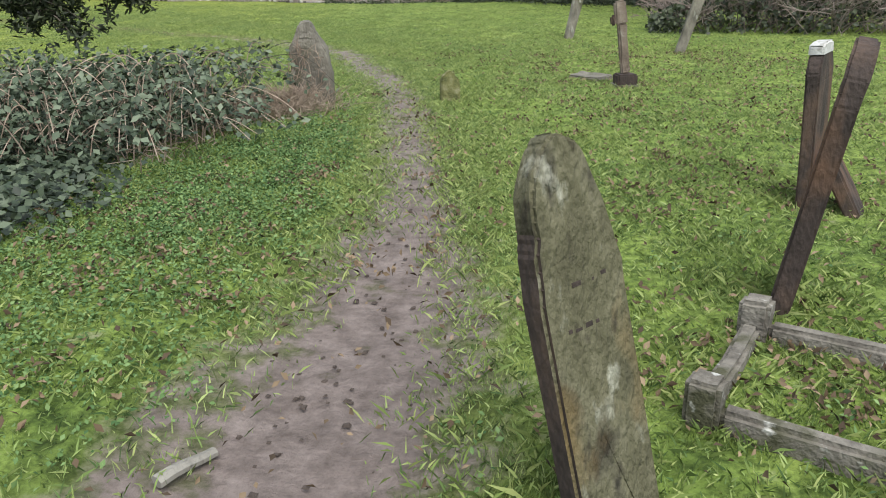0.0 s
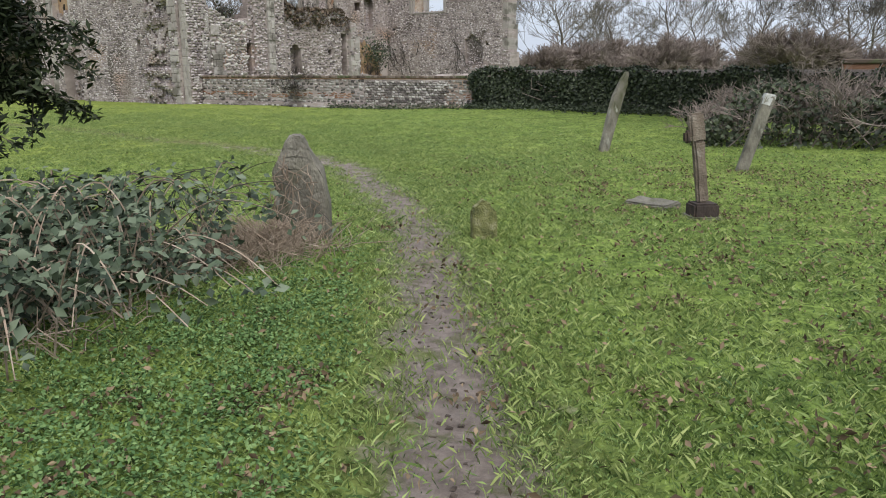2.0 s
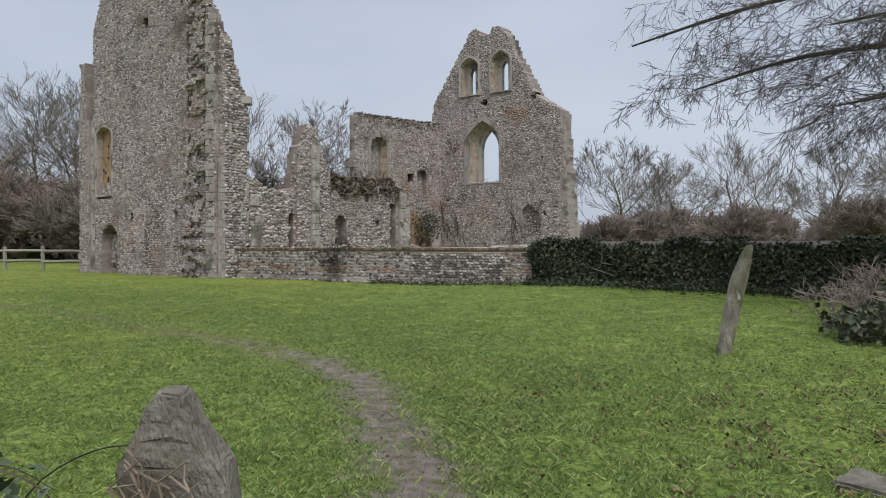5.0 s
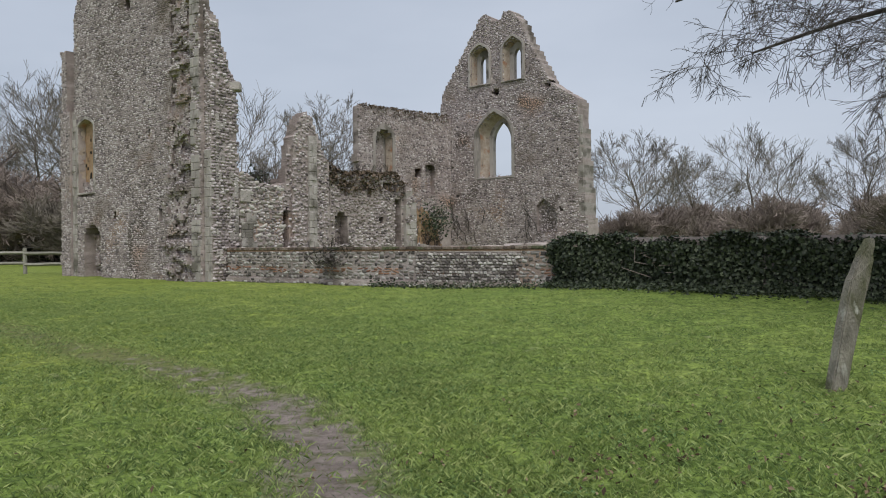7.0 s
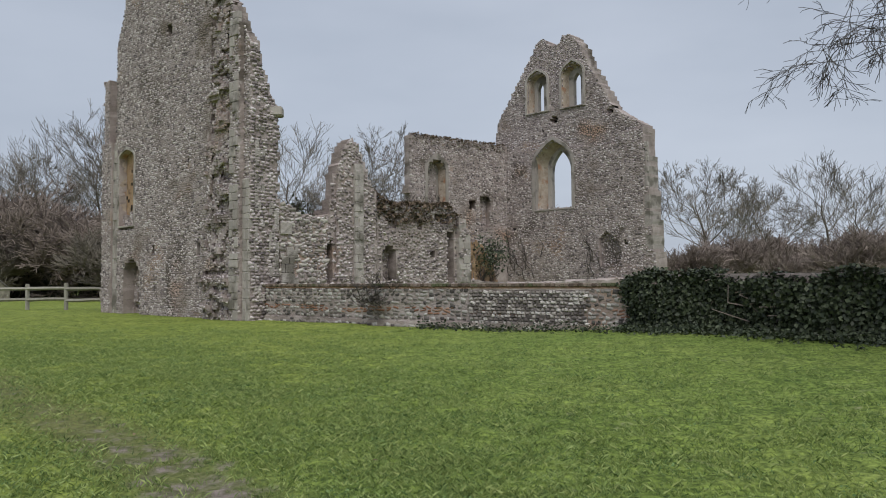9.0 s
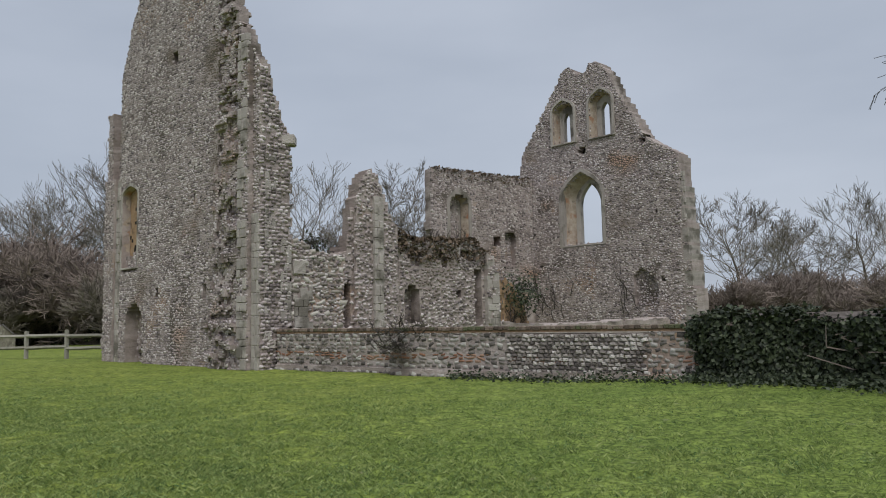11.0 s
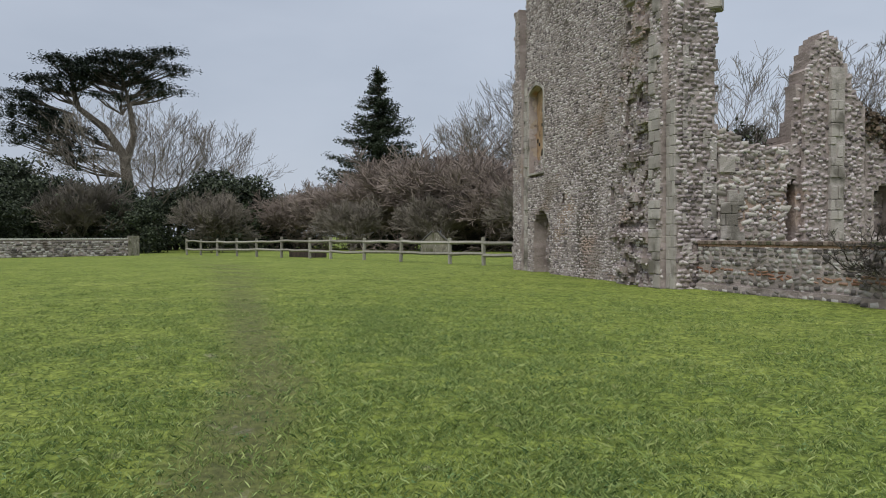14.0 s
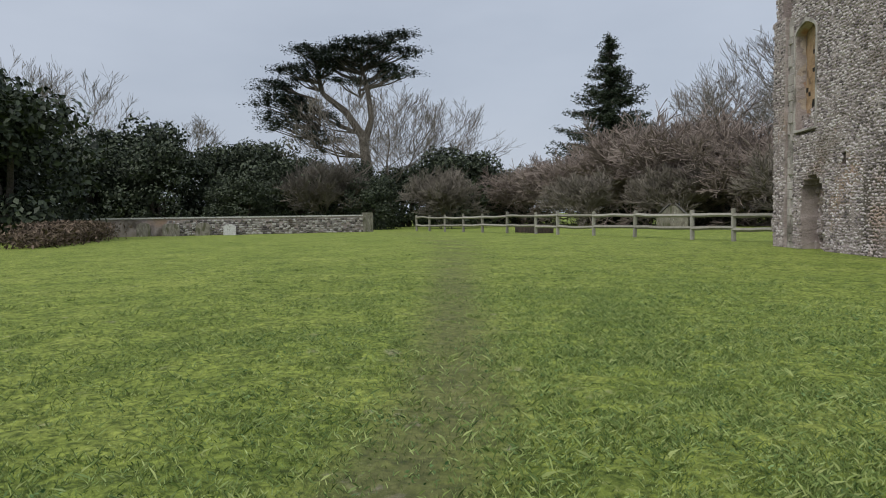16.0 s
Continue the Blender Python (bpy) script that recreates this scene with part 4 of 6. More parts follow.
# ---- hedge wall ----
def ivy_wall():
    pts = np.array([(-3.95, 28.75), (-2.6, 27.7), (-0.8, 26.6), (1.0, 25.8), (3.2, 25.2), (7.0, 24.3), (12.0, 23.2), (18.0, 21.6)])
    w = thing("ivy_wall", "flint wall overgrown with dark green ivy", "hedge")
    bm = bmesh.new()
    seg = np.hypot(*np.diff(pts, axis=0).T)
    for a, b in zip(pts[:-1], pts[1:]):
        d = b - a
        m = Matrix.Translation(((a[0] + b[0]) / 2, (a[1] + b[1]) / 2, 0.55)) @ Matrix.Rotation(math.atan2(d[1], d[0]), 4, "Z") @ Matrix.Diagonal((np.hypot(*d) + 0.1, 0.45, 1.7, 1))
        bmesh.ops.create_cube(bm, size=1.0, matrix=m)
    part("wall_core", bm, M_MORTAR, w, "hidden flint core")
    rng = np.random.default_rng(8)
    n = 46000
    k = rng.choice(len(seg), n, p=np.array(seg[:]) * np.array([2, 2, 2, 1.6, 1.4, 0.8, 0.4]) / (np.array(seg) * np.array([2, 2, 2, 1.6, 1.4, 0.8, 0.4])).sum())
    f = rng.random(n)
    p = pts[k] + (pts[k + 1] - pts[k]) * f[:, None]
    d = pts[k + 1] - pts[k]
    d /= np.hypot(*d.T)[:, None]
    nrm = np.stack([d[:, 1], -d[:, 0]], -1)
    gzz = ground_z(p[:, 0], p[:, 1])
    topz = 1.30 + 0.07 * np.sin(p[:, 0] * 1.7) + 0.06 * np.sin(p[:, 0] * 5.1)
    h = rng.random(n)
    a = h * 1.35
    side = a < 1.0
    z = np.where(side, gzz + (topz - gzz) * a, topz + rng.normal(0.02, 0.06, n))
    off = np.where(side, 0.34 + 0.10 * np.sin(p[:, 0] * 2.3 + z * 3) + rng.normal(0, 0.05, n) + 0.25 * np.exp(-((z - gzz) / 0.12) ** 2), rng.uniform(-0.4, 0.4, n))
    C = np.stack([p[:, 0] + nrm[:, 0] * off, p[:, 1] + nrm[:, 1] * off, z], -1)
    N = np.where(side[:, None], np.stack([nrm[:, 0], nrm[:, 1], 0.35 + 0 * z], -1), np.array([0, 0, 1.0]))
    leaf_cloud("ivy", C, N, 0.045, M_IVY, w, 9, 0.6, aspect=0.75)
    s = Sticks()
    r = random.Random(4)
    for i in range(40):
        q = pts[2] + (pts[0] - pts[2]) * r.random() if i < 25 else pts[2] + (pts[5] - pts[2]) * r.random()
        a = Vector((q[0] + 0.2, q[1] - 0.45, r.uniform(0.4, 1.2)))
        s.line([a, a + Vector((r.uniform(-0.5, 0.5), -0.02, r.uniform(-0.1, 0.35))), a + Vector((r.uniform(-0.9, 0.9), 0, r.uniform(0.0, 0.5)))], 0.012, 0.006)
    tagged(s.done("stem_tangle", M_TWIG_BROWN, w), kind="stuff")
    # low ivy and nettles along the foot
    n = 3500
    x = rng.uniform(-9.5, 8, n)
    y = np.interp(x, [-11, -4.5, -0.8, 3.2, 8], [29.3, 28.1, 25.9, 24.6, 23.6]) - np.abs(rng.normal(0, 0.35, n))
    C = np.stack([x, y, ground_z(x, y) + np.abs(rng.normal(0.05, 0.08, n))], -1)
    leaf_cloud("wall_foot_weeds", C, np.tile([0, 0, 1.0], (n, 1)), 0.042, M_EVERGREEN, w, 10, 0.7, "dark green weeds at the foot of the wall")


ivy_wall()


# dry shrub that grows over the low wall
def wall_shrub():
    t = thing("wall_shrub", "leafless dark shrub growing over the low wall", "shrub")
    s, r = Sticks(), random.Random(3)
    for i in range(46):
        a = Vector((-11.1 + r.gauss(0, 0.25), 29.55 + r.gauss(0, 0.1), r.uniform(0.5, 1.25)))
        grow(s, r, a, Vector((r.gauss(0, 0.6), -0.5, r.uniform(-0.5, 0.7))).normalized(), 0.26, 0.012, 2, 4, 0.05, 0.6, 3, stop=0.004)
    tagged(s.done("twig_tangle", M_TWIG_DARK, t), kind="stuff")


wall_shrub()


def wall_plants():
    """Dry growth on the broken wall heads and a dark shrub inside the ruin."""
    rng = np.random.default_rng(301)
    u, bk = np.array([0.438, 0.899]) / np.hypot(0.438, 0.899), np.array([-0.899, 0.438])
    spots = []
    for k in range(2600):
        s = rng.uniform(4.7, 9.2)
        spots.append((s, w_top(s) + 0.14 - 0.8 * rng.random() ** 2, rng.uniform(-0.14, 0.5)))
    C = np.array([(W_O[0] + u[0] * s + bk[0] * d, W_O[1] + u[1] * s + bk[1] * d, z) for s, z, d in spots])
    ob = leaf_cloud("wall_growth", C, np.tile([0.5, -0.4, 0.7], (len(C), 1)), 0.075, M_BRACKEN, None, 302, 0.8)
    tagged(ob, "dry brown growth along the broken wall head", "plants", kind="stuff")
    spots = []
    for k in range(1500):
        s = rng.uniform(0.4, 7.3)
        spots.append((s, e_top(s) + 0.08 - 0.5 * rng.random() ** 2.2, rng.uniform(-0.12, 0.4)))
    C = np.array([(E_O[0] + 0.5 * s - 0.866 * d, E_O[1] + 0.866 * s + 0.5 * d, z) for s, z, d in spots])
    ob = leaf_cloud("wall_growth", C, np.tile([0.5, -0.4, 0.7], (len(C), 1)), 0.07, M_BRACKEN, None, 305, 0.8)
    tagged(ob, "brown weeds hanging over the inner wall head", "plants", kind="stuff")
    # dead ivy stems that climb the far gable
    gu, gb = Vector((0.9207, -0.3903, 0)), Vector((0.3903, 0.9207, 0))
    vine, r = Sticks(), random.Random(306)
    for k in range(15):
        s, z = r.choice([r.uniform(2.0, 3.6), r.uniform(3.4, 5.2), r.uniform(7.6, 9.6)]), r.uniform(1.2, 2.6)
        pts = []
        for i in range(7):
            pts.append(Vector((G_O[0], G_O[1], z)) + gu * s - gb * r.uniform(0.08, 0.16))
            s, z = s + r.gauss(-0.12, 0.16), z + r.uniform(0.2, 0.55)
        vine.line(bend(pts, 3), 0.02, 0.007)
    tagged(vine.done("dead_ivy_stems", M_TWIG_DARK, None), "dead ivy stems climbing the flint gable", "plants", kind="stuff")
    spots = []
    for k in range(1300):
        c = ((1.95, 3.55, 0.6, 0.28), (11.0, 2.5, 0.2, 0.42), (11.2, 2.2, 0.1, 0.35))[k % 3]
        spots.append((c[0] + rng.normal(0, c[3]), max(c[1] + rng.normal(0, c[3] * 0.8), 1.0 if k % 3 else 3.3), c[2] + rng.normal(0, c[3])))
    C = np.array([(W_O[0] + u[0] * s + bk[0] * d, W_O[1] + u[1] * s + bk[1] * d, z) for s, z, d in spots])
    ob = leaf_cloud("wall_shrub_leaves", C, np.tile([0.5, -0.4, 0.7], (len(C), 1)), 0.06, M_IVY, None, 303, 0.9)
    tagged(ob, "dark evergreen shrub rooted in the ruined wall", "shrub", kind="stuff")
    st, r = Sticks(), random.Random(304)
    for k in range(46):
        s = r.choice([r.uniform(1.5, 2.4), r.uniform(5, 9), r.uniform(10.4, 11.6)])
        z = w_top(s)
        a = Vector((W_O[0] + u[0] * s + bk[0] * 0.3, W_O[1] + u[1] * s + bk[1] * 0.3, z - 0.1))
        grow(st, r, a, Vector((r.gauss(0, 0.4), r.gauss(0, 0.4), 1)).normalized(), 0.35, 0.012, 3, 5, 0.05, 0.5, 3, stop=0.005)
    tagged(st.done("wall_twigs", M_TWIG_DARK, None), "bare twigs sprouting from the wall heads", "plants", kind="stuff")


wall_plants()


# ---- headstones ----
def slab(w, h, t, top, seed, rough=0.012):
    """An upright slab, its outline from its half-widths, worn edges."""
    bm = bmesh.new()
    outline = []
    n = 14
    if top == "round":
        outline = [(-w / 2, -0.3), (w / 2, -0.3), (w / 2, h * 0.78)] + [(w / 2 * math.cos(k * math.pi / n), h * 0.78 + h * 0.22 * math.sin(k * math.pi / n)) for k in range(1, n)] + [(-w / 2, h * 0.78)]
    elif top == "gothic":
        outline = [(-w / 2, -0.3), (w / 2, -0.3), (w / 2, h * 0.62)] + [(w / 2 * (1 - (k / n) ** 1.7), h * 0.62 + h * 0.38 * math.sin(k / n * math.pi / 2)) for k in range(1, n)] + [(0, h)] + [(-w / 2 * (1 - (k / n) ** 1.7), h * 0.62 + h * 0.38 * math.sin(k / n * math.pi / 2)) for k in range(n - 1, 0, -1)] + [(-w / 2, h * 0.62)]
    elif top == "raked":
        outline = [(-w * 0.36, -0.3), (w * 0.42, -0.3), (w * 0.5, h * 0.5), (w * 0.48, h * 0.86), (w * 0.34, h * 0.99), (w * 0.12, h), (-w * 0.1, h * 0.88), (-w * 0.34, h * 0.79), (-w * 0.5, h * 0.70), (-w * 0.46, h * 0.4)]
    elif top == "worn":
        outline = [(-w / 2, -0.3), (w / 2, -0.3), (w * 0.52, h * 0.4), (w * 0.46, h * 0.70), (w * 0.30, h * 0.84), (w * 0.12, h * 0.96), (-w * 0.08, h), (-w * 0.24, h * 0.93), (-w * 0.34, h * 0.80), (-w * 0.48, h * 0.70), (-w / 2, h * 0.4)]
    elif top == "broken":
        outline = [(-w / 2, -0.3), (w / 2, -0.3), (w * 0.5, h * 0.55), (w * 0.42, h * 0.75), (w * 0.2, h * 0.92), (0.05 * w, h), (-w * 0.12, h * 0.97), (-w * 0.26, h * 0.8), (-w * 0.48, h * 0.72), (-w / 2, h * 0.5)]
    else:
        outline = [(-w / 2, -0.3), (w / 2, -0.3), (w / 2, h * 0.97), (w * 0.3, h), (-w * 0.35, h * 0.99), (-w / 2, h * 0.94)]
    rng = random.Random(seed)
    outline = [(x + rng.gauss(0, rough * 0.5), z + rng.gauss(0, rough * 0.5)) for x, z in outline]
    vs = [bm.verts.new((x, -t / 2, z)) for x, z in outline]
    face = bm.faces.new(vs)
    r = bmesh.ops.extrude_face_region(bm, geom=[face])
    bmesh.ops.translate(bm, verts=[v for v in r["geom"] if isinstance(v, bmesh.types.BMVert)], vec=(0, t, 0))
    bmesh.ops.recalc_face_normals(bm, faces=bm.faces[:])
    bmesh.ops.bevel(bm, geom=[e for e in bm.edges], offset=min(0.012, t * 0.18), segments=2, affect="EDGES")
    bmesh.ops.triangulate(bm, faces=[f for f in bm.faces if len(f.verts) > 4])
    bmesh.ops.subdivide_edges(bm, edges=[e for e in bm.edges if e.calc_length() > 0.08], cuts=2)
    for v in bm.verts:
        v.co += hash_noise(v.co * 1.6, seed, rough)
    return bm


def headstone(x, y, turn, lean, back, bm, mat, label):
    """turn: heading of the slab's width in degrees; lean: sideways in its own plane; back: out of it."""
    m = Matrix.Translation((x, y, gz(x, y))) @ Matrix.Rotation(radians(turn), 4, "Z") @ Matrix.Rotation(radians(back), 4, "X") @ Matrix.Rotation(radians(lean), 4, "Y")
    ob = part("headstone", bm, mat, None)
    ob.matrix_world = m
    return tagged(ob, label, "headstone", "headstones in the churchyard")


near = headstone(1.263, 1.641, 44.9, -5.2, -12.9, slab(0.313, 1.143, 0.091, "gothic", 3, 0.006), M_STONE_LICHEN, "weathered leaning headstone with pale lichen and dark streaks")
dark_upright = headstone(2.60, 5.1, 66, 0, -4, slab(0.45, 1.07, 0.085, "round", 4, 0.006), M_STONE_DARK, "dark upright headstone with a pale lichen top")
headstone(2.066, 3.33, 73, 0, 8, slab(0.42, 1.24, 0.095, "round", 5, 0.006), M_STONE_DARK, "dark reddish headstone leaning over beside a kerbed grave")
headstone(2.84, 4.9, 70, 0, -30, slab(0.3, 0.42, 0.09, "flat", 6), M_STONE_DARK, "small dark footstone propped behind a headstone")
headstone(0.47, 16.2, 35, 14.5, 0, slab(0.215, 1.50, 0.10, "raked", 7), M_STONE_GREY, "tall pale grey headstone leaning in the grass")
narrow = headstone(2.53, 14.2, 10, 16, 0, slab(0.16, 1.2, 0.11, "flat", 8), M_STONE_GREY, "narrow leaning headstone with a white lichen tip")
headstone(-0.61, 8.74, 20, 0, 4, slab(0.21, 0.35, 0.13, "gothic", 9, 0.016), M_STONE_MOSS, "small moss-covered footstone beside the path")
headstone(-2.2, 8.42, 12, -3, 4, slab(0.46, 0.98, 0.15, "worn", 10, 0.024), M_STONE_GREY, "grey headstone overgrown with dry ivy stems")


def broken_cross(x, y):
    c = thing("stone_cross", "broken stone cross on a stepped base missing an arm", "gravestone", Matrix.Translation((x, y, gz(x, y))))
    for nm, size, z, mat in (("base_step", (0.36, 0.34, 0.16), -0.04, M_KERB), ("plinth", (0.27, 0.25, 0.17), 0.09, M_STONE_DARK)):
        bm = bmesh.new()
        bmesh.ops.create_cube(bm, size=1.0, matrix=Matrix.Translation((0, 0, z)) @ Matrix.Rotation(0.3, 4, "Z") @ Matrix.Diagonal((*size, 1)))
        bmesh.ops.bevel(bm, geom=bm.edges[:], offset=0.02, segments=2, affect="EDGES")
        ob = part(nm, bm, mat, c)
    tilt = Matrix.Rotation(radians(-8), 4, "Y") @ Matrix.Rotation(0.25, 4, "Z")
    for nm, pts, mat in (("shaft", ((0.02, 0, 0.50), (0.118, 0.10, 0.66)), M_RUST), ("head", ((0.01, 0, 0.96), (0.15, 0.11, 0.30)), M_RUST), ("arm", ((-0.085, 0, 0.88), (0.07, 0.105, 0.13)), M_STONE_DARK)):
        bm = bmesh.new()
        bmesh.ops.create_cube(bm, size=1.0, matrix=tilt @ Matrix.Translation(pts[0]) @ Matrix.Diagonal((*pts[1], 1)))
        bmesh.ops.bevel(bm, geom=bm.edges[:], offset=0.022, segments=2, affect="EDGES")
        bmesh.ops.subdivide_edges(bm, edges=[e for e in bm.edges if e.calc_length() > 0.1], cuts=3, use_grid_fill=True)
        for v in bm.verts:
            v.co += hash_noise(v.co * 2, 3, 0.010)
        part(nm, bm, mat, c)
    return c


broken_cross(1.49, 10.28)


def flat_slab():
    bm = bmesh.new()
    bmesh.ops.create_cube(bm, size=1.0, matrix=Matrix.Diagonal((0.55, 0.34, 0.10, 1)))
    bmesh.ops.bevel(bm, geom=bm.edges[:], offset=0.02, segments=2, affect="EDGES")
    bmesh.ops.subdivide_edges(bm, edges=[e for e in bm.edges if e.calc_length() > 0.1], cuts=4, use_grid_fill=True)
    for v in bm.verts:
        v.co += hash_noise(v.co * 2, 5, 0.014)
    ob = part("fallen_slab", bm, M_STONE_GREY, None)
    ob.matrix_world = Matrix.Translation((1.02, 10.95, gz(1.0, 10.9) + 0.015)) @ Matrix.Rotation(radians(-38), 4, "Z") @ Matrix.Rotation(radians(5), 4, "X")
    tagged(ob, "fallen pale lichen-covered grave slab lying in the grass", "gravestone")


flat_slab()


def kerbed_grave():
    """Corner posts and kerbs round a grave bed."""
    A, B = Vector((1.87, 2.93, 0)), Vector((1.575, 2.20, 0))
    r = Vector((0.93, -0.37, 0)).normalized()
    g = thing("grave_kerb", "low stone grave kerb with square corner posts and white lichen", "grave")
    z = gz(1.8, 2.6)
    corners = [A, B, B + r * 1.7, A + r * 1.7]
    ang = math.atan2(r.y, r.x)

    def block(nm, c, size, rot, seed):
        bm = bmesh.new()
        bmesh.ops.create_cube(bm, size=1.0, matrix=Matrix.Diagonal((*size, 1)))
        bmesh.ops.bevel(bm, geom=bm.edges[:], offset=0.018, segments=2, affect="EDGES")
        bmesh.ops.subdivide_edges(bm, edges=[e for e in bm.edges if e.calc_length() > 0.08], cuts=3, use_grid_fill=True)
        for v in bm.verts:
            v.co += hash_noise(v.co * 2 + Vector((seed, 0, 0)), seed, 0.007)
        ob = part(nm, bm, M_KERB, g)
        ob.matrix_world = Matrix.Translation(c) @ Matrix.Rotation(rot, 4, "Z")

    for i, c in enumerate(corners):
        block("corner_post", (c.x, c.y, z + 0.05), (0.125, 0.125, 0.27), ang, i)
        d = corners[(i + 1) % 4] - c
        mid = (c + corners[(i + 1) % 4]) / 2
        block("kerb", (mid.x, mid.y, z + 0.01), (d.length - 0.125, 0.08, 0.15), math.atan2(d.y, d.x), i + 7)


kerbed_grave()
# pale lichen cap on the dark upright stone
cap = slab(0.33, 0.075, 0.091, "round", 14, 0.004)
for v in cap.verts:
    v.co.z = max(v.co.z, 0.0)
capo = part("lichen_cap", cap, M_STONE_WHITE, None)
capo.parent = dark_upright
capo.matrix_local = Matrix.Translation((0, 0, 1.0))
capo["label"] = "pale lichen crust"


def inscription(stone, w, z_top, rows, depth, seed):
    """Worn cut lines of lettering on the face of a headstone."""
    r = random.Random(seed)
    bm = bmesh.new()
    for k in range(rows):
        z, x = z_top - 0.062 * k, -w * r.uniform(0.3, 0.4)
        while x < w * 0.33:
            ln = r.uniform(0.012, 0.045)
            if r.random() < 0.75:
                bmesh.ops.create_cube(bm, size=1.0, matrix=Matrix.Translation((x + ln / 2, depth, z + r.gauss(0, 0.003))) @ Matrix.Diagonal((ln, 0.004, r.uniform(0.008, 0.016), 1)))
            x += ln + 0.012
    part("worn_inscription", bm, M_STONE_DARK, stone, "dark worn traces of lettering")


inscription(near, 0.22, 0.74, 3, -0.046, 88)
# dark stone on the left edge below 0.9: shade and algae put into colour
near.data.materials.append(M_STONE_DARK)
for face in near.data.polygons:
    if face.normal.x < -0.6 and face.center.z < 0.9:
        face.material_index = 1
tip = slab(0.165, 0.17, 0.115, "flat", 8, 0.006)
for v in tip.verts:
    v.co.z = max(v.co.z, 0.0)
tipo = part("lichen_tip", tip, M_STONE_WHITE, narrow, "white lichen crust on the tip")
tipo.matrix_local = Matrix.Translation((0, 0, 1.035))


# ---- fence ----
def fence():
    xs = [-62.5, -59.8, -56.9, -53.7, -50.8, -47.5, -44.1, -41.85, -38.6, -35.45, -31.8, -29.6, -26.6, -23.6, -20.6]
    f = thing("post_and_rail_fence", "weathered grey oak post and rail fence across the meadow", "fence")
    rng = random.Random(12)
    tops = []
    for k, x in enumerate(xs):
        y = 34.0 + (x + 62.5) * 0.0606
        z = gz(x, y)
        h = 1.22 + rng.uniform(-0.05, 0.05)
        bm = bmesh.new()
        w = 0.17 if k else 0.24
        bmesh.ops.create_cube(bm, size=1.0, matrix=Matrix.Translation((0, 0, h / 2 - 0.15)) @ Matrix.Diagonal((w, 0.13, h + 0.3, 1)))
        bmesh.ops.bevel(bm, geom=bm.edges[:], offset=0.025, segments=2, affect="EDGES")
        ob = part("post", bm, M_WOOD, f)
        ob.matrix_world = Matrix.Translation((x, y, z)) @ Matrix.Rotation(rng.gauss(0, 0.03), 4, "Y") @ Matrix.Rotation(rng.gauss(0, 0.1), 4, "Z")
        tops.append((x, y, z, h))
    for a, b in zip(tops[:-1], tops[1:]):
        for zz in (0.98, 0.45):
            s = Sticks()
            p = Vector((a[0], a[1], a[2] + zz + rng.gauss(0, 0.03)))
            q = Vector((b[0], b[1], b[2] + zz + rng.gauss(0, 0.03)))
            m1 = p.lerp(q, 0.5) + Vector((0, 0, rng.gauss(-0.02, 0.03)))
            s.line([p, p.lerp(m1, 0.5) + Vector((0, 0, rng.gauss(0, 0.015))), m1, q], 0.062, 0.052, 5)
            s.done("rail", M_WOOD, f)


fence()


def far_wall():
    """Flint wall with a pale coping beyond the meadow, and slabs leaning on it."""
    a, b = Vector((-66.6, 7.0, 0)), Vector((-63.2, 30.3, 0))
    d = b - a
    w = thing("far_flint_wall", "long flint wall with a pale coping beyond the meadow", "wall", kind="structure")

    def fn(s, z):
        return (0.0, 0.5, 0)

    masonry("wall_core", (a.x, a.y), (d.x, d.y), 0, d.length, -0.4, 1.12, 0.4, fn, [M_MORTAR], w, jitter=0.02, seed=61)
    n = Vector((d.y, -d.x, 0)).normalized()
    cobbles("flint_facing", (a.x + n.x * 0.02, a.y + n.y * 0.02), (d.x, d.y), 9, d.length, -0.1, 1.1, lambda s, z: (-0.02, 0.5, 0), M_FLINT_PALE, w, (0.12, 0.075), 0.16, 0.9, 62)
    bm = bmesh.new()
    bmesh.ops.create_cube(bm, size=1.0, matrix=Matrix.Diagonal((d.length, 0.62, 0.10, 1)))
    c = part("coping", bm, M_STONE_WHITE, w, "pale stone coping")
    c.matrix_world = Matrix.Translation(((a.x + b.x) / 2 - n.x * 0.25, (a.y + b.y) / 2, 1.19)) @ Matrix.Rotation(math.atan2(d.y, d.x), 4, "Z")
    bm = bmesh.new()
    bmesh.ops.create_cube(bm, size=1.0, matrix=Matrix.Translation((0, 0, 0.6)) @ Matrix.Diagonal((0.6, 0.75, 1.6, 1)))
    bmesh.ops.bevel(bm, geom=bm.edges[:], offset=0.04, segments=2, affect="EDGES")
    c = part("end_pier", bm, M_STONE_GREY, w, "stone end pier")
    c.matrix_world = Matrix.Translation((b.x, b.y, 0))
    for k, (s, wd, h, mt) in enumerate(((7.4, 0.95, 1.0, M_STONE_GREY), (9.3, 1.2, 0.95, M_STONE_GREY), (11.5, 1.0, 0.95, M_STONE_GREY), (13.4, 0.9, 0.8, M_STONE_WHITE))):
        p = a + d.normalized() * s + n * 0.45
        ob = part("headstone", slab(wd, h, 0.12, "round", 30 + k), mt, None)
        ob.matrix_world = Matrix.Translation((p.x, p.y, gz(p.x, p.y))) @ Matrix.Rotation(math.atan2(d.y, d.x), 4, "Z") @ Matrix.Rotation(radians(-8), 4, "X")
        tagged(ob, "old rounded headstone leaning against the far flint wall", "headstone", "headstones along the wall")


far_wall()


